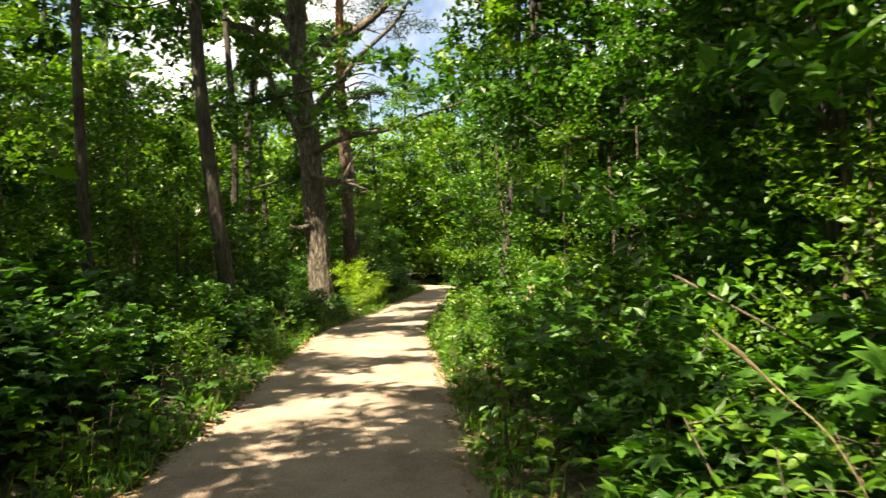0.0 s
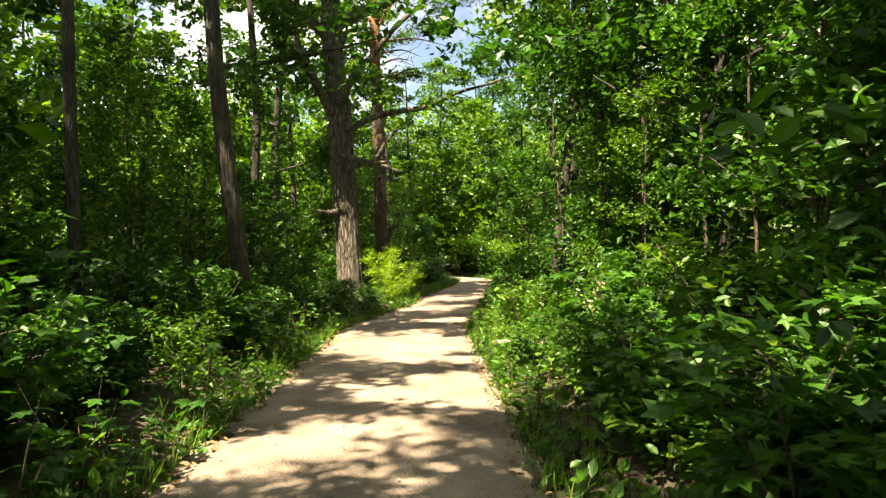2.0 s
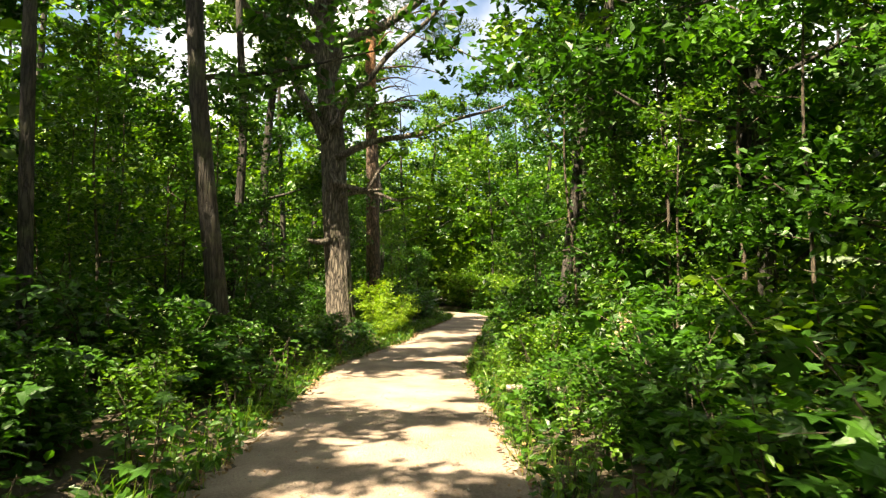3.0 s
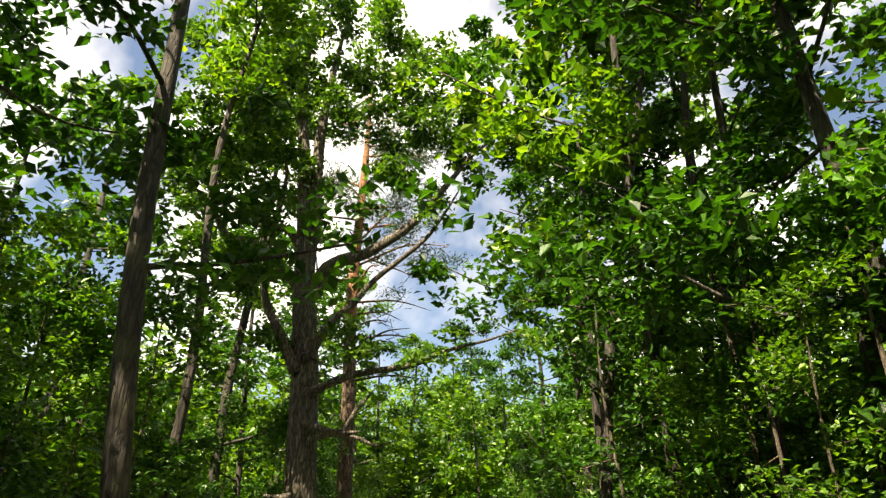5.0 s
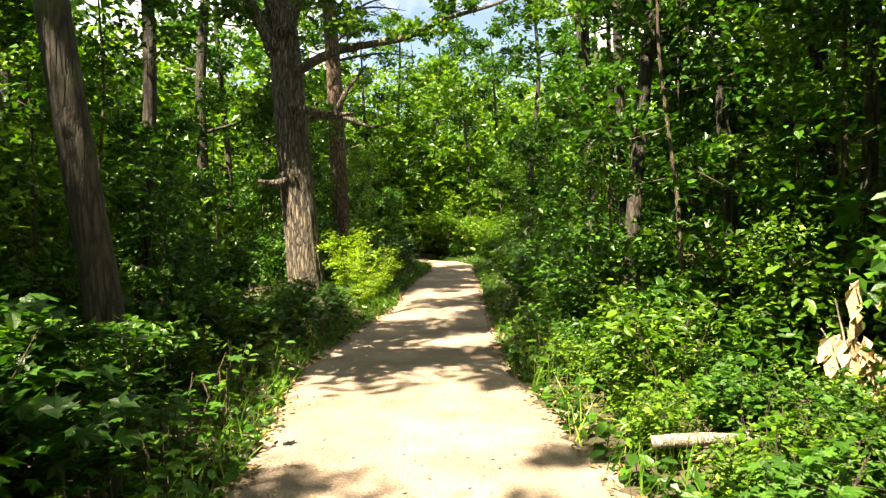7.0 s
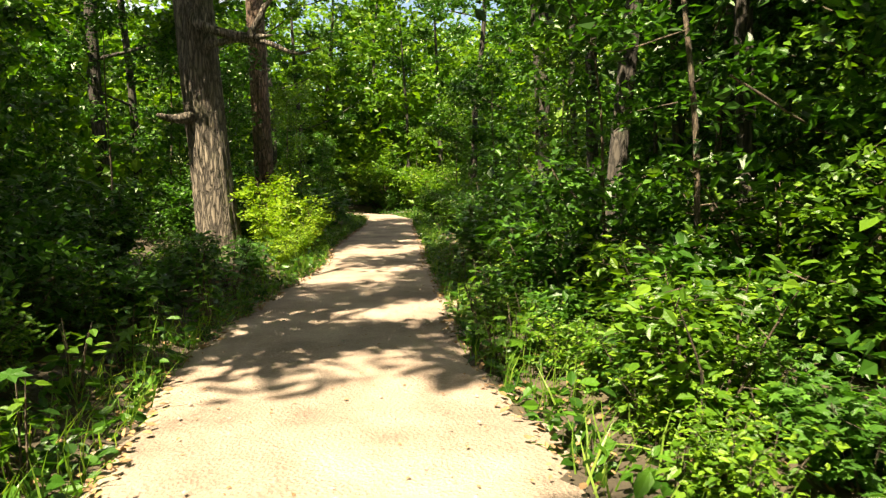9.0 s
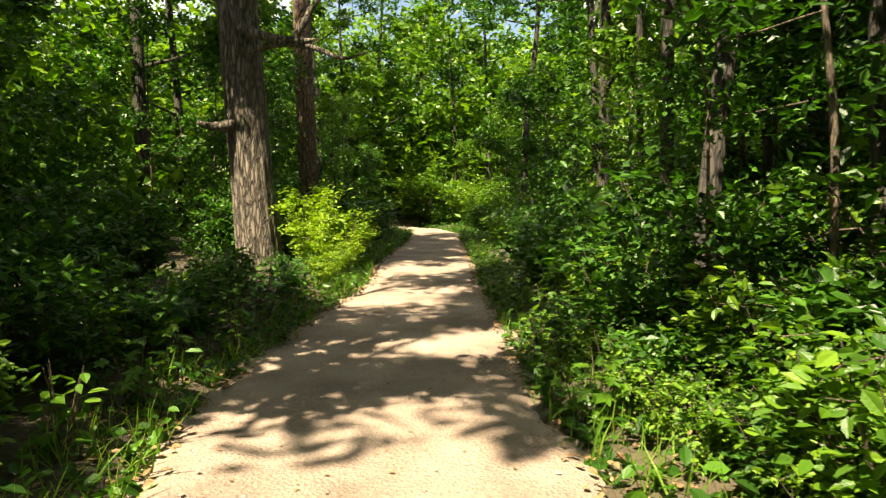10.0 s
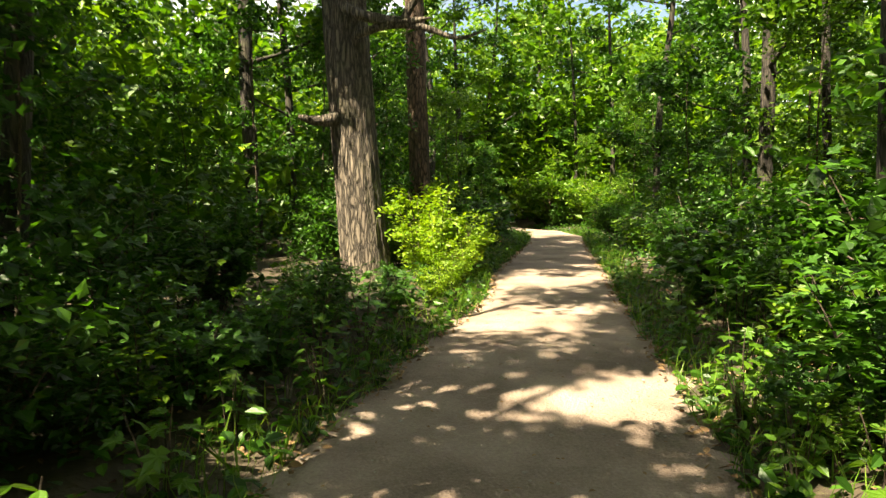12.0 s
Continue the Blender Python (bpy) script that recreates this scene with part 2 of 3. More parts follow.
OVAL_FEW = (np.array([(0, 0, 0), (-0.26, 0.28, 0.06), (-0.22, 0.68, 0.04), (0, 1.0, -0.1), (0.22, 0.68, 0.04), (0.26, 0.28, 0.06)]), np.array([(0, 2, 1), (0, 3, 2), (0, 4, 3), (0, 5, 4)]))


def lobed(lobes, inner, droop):
    """A leaf with pointed lobes, broadest below the middle."""
    vs = [(0, 0.32, 0.0)]
    spots = []
    for i, (a, r) in enumerate(lobes):
        spots.append((radians(a), r))
        if i + 1 < len(lobes):
            a2, r2 = lobes[i + 1]
            spots.append((radians((a + a2) / 2), min(r, r2) * inner))
    for a, r in spots:
        vs.append((math.sin(a) * r, 0.32 + math.cos(a) * r, -droop * r * r + 0.05 * abs(math.sin(a))))
    k = len(spots)
    return np.array(vs), np.array([(0, 1 + (i + 1) % k, 1 + i) for i in range(k)])


MAPLE = lobed([(-150, 0.40), (-105, 0.42), (-52, 0.62), (0, 0.72), (52, 0.62), (105, 0.42), (150, 0.40)], 0.62, 0.22)
MAPLE_FEW = lobed([(-118, 0.42), (-52, 0.60), (0, 0.72), (52, 0.60), (118, 0.42)], 0.6, 0.22)
OAKLEAF = lobed([(-160, 0.34), (-80, 0.30), (-38, 0.46), (0, 0.66), (38, 0.46), (80, 0.30), (160, 0.34)], 0.72, 0.1)
BLADE = (np.array([(-0.02, 0, 0), (0.02, 0, 0), (0.016, 0.55, 0.03), (0, 1, 0.2), (-0.016, 0.55, 0.03)]), np.array([(0, 1, 2), (0, 2, 4), (4, 2, 3)]))


def leafage(at, size, shape, rng, tilt=0.55, along=None, up=(0, 0, 1)):
    """Leaves at the given places: facing the light roughly, each with its own turn and tilt."""
    at = np.asarray(at, float)
    n = len(at)
    nor = np.asarray(up, float) + rng.normal(size=(n, 3)) * tilt
    nor /= np.linalg.norm(nor, axis=1)[:, None]
    t = rng.normal(size=(n, 3)) if along is None else np.asarray(along, float) + rng.normal(size=(n, 3)) * 0.45
    t -= nor * (t * nor).sum(1)[:, None]
    t /= np.linalg.norm(t, axis=1)[:, None] + 1e-9
    s = np.cross(t, nor)
    size = np.broadcast_to(size, (n,)) * rng.uniform(0.6, 1.25, n)
    tv, tf = shape
    v = at[:, None] + size[:, None, None] * (tv[None, :, :1] * s[:, None] + tv[None, :, 1:2] * t[:, None] + tv[None, :, 2:] * nor[:, None])
    f = tf[None] + (np.arange(n) * len(tv))[:, None, None]
    return v.reshape(-1, 3), f.reshape(-1, 3)


# ---- ground and path ----
PATH_Y = [-12, 0, 4.5, 9, 13, 15, 18, 21.5, 24, 28, 33, 37, 41, 46, 52, 60]
PATH_L = [-2.3, -2.2, -2.25, -2.48, -2.75, -2.85, -2.5, -1.95, -2.0, -1.65, -1.1, -0.9, -1.9, -4.6, -9.0, -16]
PATH_R = [0.5, 0.42, 0.27, 0.05, -0.22, -0.32, -0.12, 0.05, 0.28, 0.5, 0.8, 1.1, 0.6, -1.9, -6.0, -13]


def edges(y):
    return np.interp(y, PATH_Y, PATH_L), np.interp(y, PATH_Y, PATH_R)


def lumps(x, y):
    return (np.sin(x * 1.7 + 0.6 * y) * np.sin(y * 1.3 - 0.4 * x) + 0.5 * np.sin(x * 4.1 + y * 2.3) * np.sin(y * 3.7)) * 0.6


def ground_z(x, y):
    """The banks rise gently from the path's edges; under the path the soil lies a little lower."""
    le, ri = edges(y)
    off = np.maximum(le - x, x - ri)
    s = np.clip(off / 1.2, 0, 1)
    return np.where(off < 0, -0.05, -0.05 + 0.2 * s * s * (3 - 2 * s)) + 0.05 * lumps(x, y) * np.clip(off / 2, 0, 1)


def grid(xs, ys, zs):
    n, m = xs.shape
    i, j = np.meshgrid(np.arange(n - 1), np.arange(m - 1), indexing="ij")
    a = i * m + j
    f = np.concatenate([np.stack([a, a + m, a + m + 1], -1).reshape(-1, 3), np.stack([a, a + m + 1, a + 1], -1).reshape(-1, 3)])
    return np.stack([xs, ys, zs], -1).reshape(-1, 3), f


gx = np.concatenate([[-900, -300, -120, -70, -45, -30, -22], np.arange(-16, 16, 0.3), [16, 22, 30, 45, 70, 120, 300, 900]])
gy = np.concatenate([[-900, -300, -120, -60, -35, -22], np.arange(-14, 62, 0.4), [62, 70, 85, 120, 300, 900]])
GX, GY = np.meshgrid(gx, gy, indexing="ij")
ground = tagged(new("ground", built("ground", *grid(GX, GY, ground_z(GX, GY)), SOIL, True)), "dark forest soil under leaf litter", "ground", kind="structure")

py = np.arange(-12, 60, 0.12)
pu = np.linspace(0, 1, 26)
PU, PY = np.meshgrid(pu, py, indexing="ij")
le, ri = edges(PY)
fray = 0.09 * np.sin(PY * 5.3) + 0.07 * np.sin(PY * 11.9 + 1) + 0.05 * np.sin(PY * 23 + 2)
PX = (le - 0.12 + fray) + (ri - le + 0.24 - 2 * fray * (PU - 0.5) - fray) * PU
PZ = 0.010 * np.sin(PX * 5.1 - PY * 3) * np.sin(PY * 5.7 + PX) + 0.012 * np.sin(PX * 2.9 + PY) * np.sin(PY * 2.1) + 0.006 * np.sin(PX * 9 + PY * 4) * np.sin(PY * 8.3) - 0.07 * np.abs(2 * PU - 1) ** 6
path = tagged(new("path", built("path", *grid(PX, PY, PZ), SAND, True)), "trodden sandy woodland path dappled with sun", "path", kind="structure")


def side_spots(n, y0, y1, near, far, side, rng, power=1.0):
    """Places beside the path: side -1 or 1, between two distances from its edge."""
    y = rng.uniform(y0, y1, n)
    off = near + (far - near) * rng.uniform(0, 1, n) ** power
    le, ri = edges(y)
    x = np.where(side < 0, le - off, ri + off)
    return np.stack([x, y, ground_z(x, y)], -1)


# ---- kinds of plants ----
def empty(name, label, category, group="", kind=""):
    return tagged(new(name), label, category, group, kind)


def make_shrub(rng, name, label, group, height, spread, count, size, shape, mat, stems=9, plate=0.5):
    """Arching stems with side twigs and leaves in loose layers."""
    root = empty(name, label, "shrub", group)
    wood, spots, way = [], [], []
    for k in range(stems):
        a = rng.uniform(0, 2 * np.pi)
        lean = spread * rng.uniform(0.25, 1.0)
        h = height * rng.uniform(0.55, 1.0)
        tip = np.array([math.cos(a) * lean, math.sin(a) * lean, h])
        base = np.array([math.cos(a), math.sin(a), 0]) * 0.08 - [0, 0, 0.08]
        mid = base * 0.5 + tip * 0.5 + [0, 0, h * 0.12] + rng.normal(size=3) * 0.05
        wood.append(tube([base, mid, tip], [0.013, 0.009, 0.004], 5, 3, 0.05, seed=k))
        per = count // stems
        twigs = 7
        for j in range(twigs):
            s = rng.uniform(0.18, 1.0)
            p = (1 - s) ** 2 * base + 2 * s * (1 - s) * mid + s * s * tip
            b = rng.uniform(0, 2 * np.pi)
            ln = spread * rng.uniform(0.25, 0.55)
            q = p + np.array([math.cos(b) * ln, math.sin(b) * ln, rng.uniform(-0.08, 0.14)])
            wood.append(tube([p, q], [0.005, 0.002], 3, 1))
            m = per // twigs
            u = rng.uniform(0.1, 1.05, m)[:, None]
            spots.append(p + (q - p) * u + rng.normal(size=(m, 3)) * [0.09, 0.09, 0.05] * plate * 2)
            way.append(np.repeat((q - p)[None] / ln, m, 0) + rng.normal(size=(m, 3)) * 0.6)
    part("branchwork", joined(wood), TWIG_BARK, root)
    part("foliage", leafage(np.concatenate(spots), size, shape, rng, 0.42, np.concatenate(way)), mat, root)
    return root


def make_tree(rng, name, label, group, height, dia, first, reach, count, size, shape, mat, bark, limbs=9, lean=(0, 0), cluster=0.75, sides=12, category="tree"):
    """A tapered trunk, limbs that part from it, and a crown of leaves in uneven clumps with gaps."""
    root = empty(name, label, category, group)
    top = np.array([lean[0], lean[1], height])
    wander = rng.normal(size=(3, 3)) * [dia, dia, 0] * 0.6
    line = [np.array([0, 0, -0.25]), top * 0.02, top * 0.3 + wander[0], top * 0.6 + wander[1], top * 0.85 + wander[2], top]
    part("trunk", tube(line, [dia * 0.72, dia * 0.52, dia * 0.45, dia * 0.34, dia * 0.2, 0.012], sides, 5, 0.025, 5 if dia > 0.15 else 0, seed=int(height * 10)), bark, root, smooth=True)
    curve = curve_through(line, 12)
    spots = []
    each = count // limbs
    for k in range(limbs):
        s = first / height + (1 - first / height) * (k + rng.uniform(0, 0.8)) / limbs
        p = curve[int(np.clip(s, 0, 0.999) * (len(curve) - 1))]
        a = k * 2.4 + rng.uniform(-0.5, 0.5)
        ln = reach * (1.15 - 0.75 * s) * rng.uniform(0.7, 1.15)
        out = np.array([math.cos(a), math.sin(a), 0])
        q = p + out * ln + [0, 0, ln * rng.uniform(0.15, 0.6)]
        mid = (p + q) / 2 + [0, 0, -ln * 0.06] + rng.normal(size=3) * 0.1
        part("limb", tube([p, mid, q], [dia * 0.2 * (1.2 - s), dia * 0.11, 0.012], 6, 4, 0.05, seed=k), bark, root, smooth=True)
        clumps = 7
        for j in range(clumps):
            u = rng.uniform(0.3, 1.1)
            c = p + (q - p) * u + rng.normal(size=3) * ln * [0.22, 0.22, 0.14]
            m = int(each / clumps * rng.uniform(0.5, 1.5))
            r = cluster * rng.uniform(0.55, 1.2)
            d = rng.normal(size=(m, 3))
            d /= np.linalg.norm(d, axis=1)[:, None]
            spots.append(c + d * (rng.uniform(0.25, 1, (m, 1)) ** 0.6) * r * [1, 1, 0.5])
    part("crown", leafage(np.concatenate(spots), size, shape, rng, 0.6), mat, root)
    return root


def place(root, x, y, turn=0.0, scale=1.0, z=None):
    h = float(ground_z(np.array(x), np.array(y))) if z is None else z
    return pose(x, y, h, 0, 0, turn) @ Matrix.Scale(scale, 4)


class Kind:
    """Variants of a plant: the first use of each stands as built, later ones are copies."""

    def __init__(self, roots):
        self.roots, self.used = roots, set()

    def put(self, i, x, y, turn, scale):
        i %= len(self.roots)
        m = place(self.roots[i], x, y, turn, scale)
        if i in self.used:
            return copy_thing(self.roots[i], m)
        self.used.add(i)
        self.roots[i].matrix_basis = m
        return self.roots[i]


# ---- the oak by the path ----
OAK = Vector((-4.42, 23.4, 0))
oak = empty("oak_tree", "old oak with furrowed bark and crooked dead lower branches", "tree")
oak.location = OAK


def oak_line(*points):
    return [(x + 4.42, y - 23.4, z) for x, y, z in points]


part("trunk", tube(oak_line((-4.12, 23.4, -0.3), (-4.14, 23.4, 0.3), (-4.25, 23.4, 1.6), (-4.42, 23.4, 4.2), (-4.50, 23.4, 5.7), (-4.62, 23.4, 7.0), (-4.84, 23.45, 8.9), (-4.82, 23.5, 10.6)),
                   [0.56, 0.44, 0.40, 0.385, 0.37, 0.34, 0.30, 0.27], 56, 14, 0.012, 17, seed=3), OAK_BARK, oak, "furrowed grey-brown oak trunk", True)


def oak_limb(points, radii, name="limb", label="", sides=9):
    return part(name, tube(oak_line(*points), [r * 1.25 for r in radii], sides, 5, 0.05, 4, seed=len(points)), OAK_BARK, oak, label, True)


oak_limb([(-4.95, 23.45, 10.2), (-5.3, 23.5, 13.5), (-5.6, 23.6, 15.7), (-5.4, 23.5, 18.6)], [0.19, 0.15, 0.10, 0.03])
oak_limb([(-4.70, 23.45, 10.2), (-4.77, 23.3, 12.9), (-4.6, 23.1, 15.3), (-4.2, 23.0, 18.4)], [0.18, 0.14, 0.10, 0.03])
oak_limb([(-4.75, 23.1, 6.0), (-5.15, 22.9, 6.9), (-5.68, 22.8, 7.9), (-5.82, 22.7, 8.9), (-5.70, 22.7, 10.2), (-5.5, 22.6, 11.6), (-5.6, 22.5, 12.6)], [0.13, 0.11, 0.09, 0.08, 0.07, 0.05, 0.02])
oak_limb([(-4.4, 23.1, 6.4), (-3.98, 22.9, 7.2), (-3.25, 22.8, 7.9), (-2.66, 22.7, 8.6), (-1.4, 22.6, 9.7), (-0.76, 22.5, 10.6), (-0.3, 22.4, 11.4)], [0.11, 0.09, 0.075, 0.06, 0.05, 0.035, 0.012])
oak_limb([(-4.75, 23.4, 7.9), (-4.15, 23.2, 9.1), (-3.03, 23.0, 9.5), (-2.08, 22.9, 10.1), (-1.43, 22.8, 10.7), (-0.6, 22.7, 11.8), (0.1, 22.6, 12.7), (1.3, 22.5, 13.7)], [0.17, 0.15, 0.125, 0.105, 0.09, 0.065, 0.045, 0.012])
oak_limb([(-4.83, 23.4, 8.5), (-5.78, 23.3, 9.4), (-6.5, 23.2, 9.9), (-7.2, 23.1, 10.1), (-7.95, 23.0, 11.3), (-8.9, 22.9, 11.8)], [0.15, 0.13, 0.11, 0.09, 0.06, 0.015])
oak_limb([(-5.0, 23.5, 9.8), (-5.6, 23.7, 10.6), (-6.6, 23.9, 10.9), (-7.6, 24.1, 12.0), (-8.6, 24.3, 12.9)], [0.12, 0.10, 0.08, 0.05, 0.012])
oak_limb([(-4.35, 23.1, 5.42), (-3.41, 22.9, 5.82), (-2.82, 22.8, 5.95), (-1.61, 22.7, 6.13), (-0.71, 22.6, 6.5), (0.4, 22.4, 6.75), (1.2, 22.2, 7.0)], [0.10, 0.085, 0.075, 0.06, 0.045, 0.03, 0.01])
oak_limb([(-4.50, 23.05, 5.05), (-4.38, 22.95, 4.75), (-4.2, 22.85, 4.58), (-3.75, 22.8, 4.44), (-3.3, 22.75, 4.37), (-2.85, 22.7, 4.4)], [0.05, 0.075, 0.08, 0.075, 0.06, 0.012], "dead_branch", "bare sunlit dead branch")
oak_limb([(-3.32, 22.75, 4.38), (-3.08, 22.7, 4.75), (-2.98, 22.7, 4.95), (-2.75, 22.7, 5.22), (-2.5, 22.6, 5.5)], [0.055, 0.05, 0.045, 0.03, 0.01], "dead_branch")
oak_limb([(-4.2, 23.0, 4.22), (-3.6, 22.8, 4.33), (-3.0, 22.75, 4.27), (-2.42, 22.7, 4.06), (-1.95, 22.7, 4.18)], [0.06, 0.055, 0.045, 0.03, 0.01], "dead_branch")
oak_limb([(-4.55, 23.1, 2.85), (-4.85, 22.85, 2.8), (-5.1, 22.7, 2.86)], [0.10, 0.07, 0.03], "branch_stub")
rng = np.random.default_rng(11)
for k in range(34):
    a, z = rng.uniform(0, 6.28), rng.choice([6.3, 6.6, 8.2, 9.0, 10.0, 11.0]) + rng.uniform(-0.3, 0.3)
    p = np.array([-4.6 + rng.uniform(-0.2, 0.2), 23.2, z])
    q = p + [math.cos(a) * rng.uniform(0.5, 1.4), -0.2 + math.sin(a) * 0.7, rng.uniform(-0.4, 0.5)]
    oak_limb([tuple(p), tuple((p + q) / 2 + rng.normal(size=3) * 0.08), tuple(q)], [0.025, 0.016, 0.005], "dry_twig", sides=5)
spots = []
for c, r, n in [((-5.4, 23.5, 17.5), 2.2, 3600), ((-4.0, 23.0, 17.0), 2.0, 3200), ((-8.4, 23.0, 12.2), 1.6, 2600), ((-7.6, 24.2, 14.0), 1.8, 2600), ((-1.5, 22.8, 13.2), 1.5, 2000),
                ((0.6, 22.6, 13.6), 1.3, 1800), ((-6.2, 23.0, 14.8), 1.6, 2200), ((-3.2, 23.0, 14.6), 1.5, 2000), ((-2.8, 22.7, 6.5), 0.6, 260), ((-3.5, 22.7, 6.9), 0.5, 220), ((-1.3, 22.6, 6.6), 0.7, 260),
                ((-5.7, 22.6, 12.0), 0.9, 600), ((-5.6, 22.6, 6.9), 0.5, 240), ((-1.0, 22.6, 10.6), 0.6, 150), ((-8.8, 23, 10.6), 1.2, 1000),
                ((-1.6, 22.8, 16.0), 1.7, 2400), ((0.6, 22.6, 15.2), 1.3, 1500), ((-7.2, 23.2, 17.0), 1.8, 2400), ((1.8, 22.4, 13.2), 0.9, 900), ((-6.3, 21.5, 12.6), 1.4, 1900), ((-5.8, 21.3, 14.6), 1.4, 1700), ((-2.4, 22.8, 11.8), 0.8, 400),
                ((-6.6, 20.9, 11.2), 1.5, 2200), ((-5.9, 21.6, 9.4), 0.9, 900), ((-6.4, 19.8, 13.6), 1.7, 2200), ((-5.9, 21.3, 8.2), 0.5, 500)]:
    for j in range(max(3, n // 120)):
        m = n // max(3, n // 120)
        d = rng.normal(size=(m, 3))
        d /= np.linalg.norm(d, axis=1)[:, None]
        cc = np.array(c) + rng.normal(size=3) * r * 0.5
        spots.append(cc + d * rng.uniform(0.2, 1, (m, 1)) * min(r, 0.6) * [1, 1, 0.5] - [-4.42, 23.4, 0])
part("crown", leafage(np.concatenate(spots), 0.20, DIAMOND, rng, 0.7), LEAF_OAK, oak, "lobed oak leaves in clumps")

# ---- the pine behind it ----
pine = empty("pine_tree", "tall pine with grey lower and orange upper bark", "tree")
pine.location = (-3.95, 29, 0)
part("trunk", tube([(0.05, 0, -0.3), (0.02, 0, 1.5), (-0.1, 0, 6.6), (-0.22, 0, 9.2)], [0.33, 0.27, 0.24, 0.22], 20, 10, 0.02, 9, seed=5), PINE_BARK, pine, smooth=True)
part("upper_trunk", tube([(-0.22, 0, 9.15), (-0.2, 0, 12), (-0.08, 0, 16), (0, 0, 21)], [0.221, 0.19, 0.15, 0.03], 16, 10, 0.015, 7, seed=6), RED_BARK, pine, "flaking orange bark", True)
spots = []
for k in range(26):
    z = 7.2 + k * 0.5
    a = rng.uniform(-0.9, 0.9) + (0 if rng.uniform() < 0.7 else math.pi)
    ln = rng.uniform(1.3, 3.6)
    q = np.array([math.cos(a) * ln, math.sin(a) * ln, z + rng.uniform(-0.5, 0.6)])
    part("dead_branch" if k < 9 else "limb", tube([(-0.15, 0, z), tuple(q * [0.5, 0.5, 1] + [0, 0, 0.15]), tuple(q)], [0.05, 0.035, 0.008], 5, 4, 0.06, seed=k), RED_BARK if k > 6 else PINE_BARK, pine, smooth=True)
    for j in range(5):
        s = rng.uniform(0.3, 1)
        p = np.array([-0.15, 0, z]) * (1 - s) + q * s
        e = p + rng.normal(size=3) * [0.6, 0.6, 0.3]
        part("twig", tube([tuple(p), tuple(e)], [0.016, 0.004], 4, 2), TWIG_BARK, pine)
        if k >= 9:
            d = rng.normal(size=(150, 3)) * [0.3, 0.3, 0.14]
            spots.append(e + d)
part("crown", leafage(np.concatenate(spots), 0.2, (DIAMOND[0] * [0.35, 1, 1], DIAMOND[1]), rng, 1.0), NEEDLE, pine, "blue-green needle tufts")

# ---- woodland trees ----
rng = np.random.default_rng(21)
tall = Kind([
    make_tree(rng, "linden_tree", "slender woodland tree with a dark trunk and leafy crown", "trees of the wood", 16, 0.30, 4.5, 3.6, 6000, 0.23, DIAMOND, LEAF_WOOD, SHADED_GREY_BARK, 10, (0.6, 0.3), 0.62),
    make_tree(rng, "maple_tree", "tall maple with shade-darkened bark and spreading green crown", "trees of the wood", 14, 0.26, 3.8, 3.6, 6000, 0.23, DIAMOND, LEAF_WOOD, SHADED_GREY_BARK, 11, (-0.5, 0.4), 0.64),
    make_tree(rng, "linden_tree", "straight woodland tree with bright sunlit crown", "trees of the wood", 18, 0.34, 6.0, 3.4, 6000, 0.23, DIAMOND, LEAF_LIME, SHADED_GREY_BARK, 10, (0.3, -0.5), 0.6),
])
for tree, x, y in [
        (make_tree(rng, "ash_tree", "dark rough trunk leaning away from the path", "", 15, 0.30, 5.5, 3.0, 4200, 0.21, DIAMOND, LEAF_WOOD, SHADED_GREY_BARK, 9, (-1.2, 0), 0.8), -4.05, 13.0),
        (make_tree(rng, "ash_tree", "thin dark trunk beside a thicker one", "", 14, 0.19, 9.3, 2.0, 2400, 0.20, DIAMOND, LEAF_LIME, SHADED_GREY_BARK, 8, (0.5, 0.2), 0.7), -5.2, 16.2),
        (make_tree(rng, "alder_tree", "dark trunk leaning outward above the bushes", "", 15, 0.21, 6.0, 2.4, 3000, 0.21, DIAMOND, LEAF_LIME, SHADED_GREY_BARK, 9, (2.5, 0.2), 0.7), 1.45, 16.2)]:
    tree.matrix_basis = place(tree, x, y)
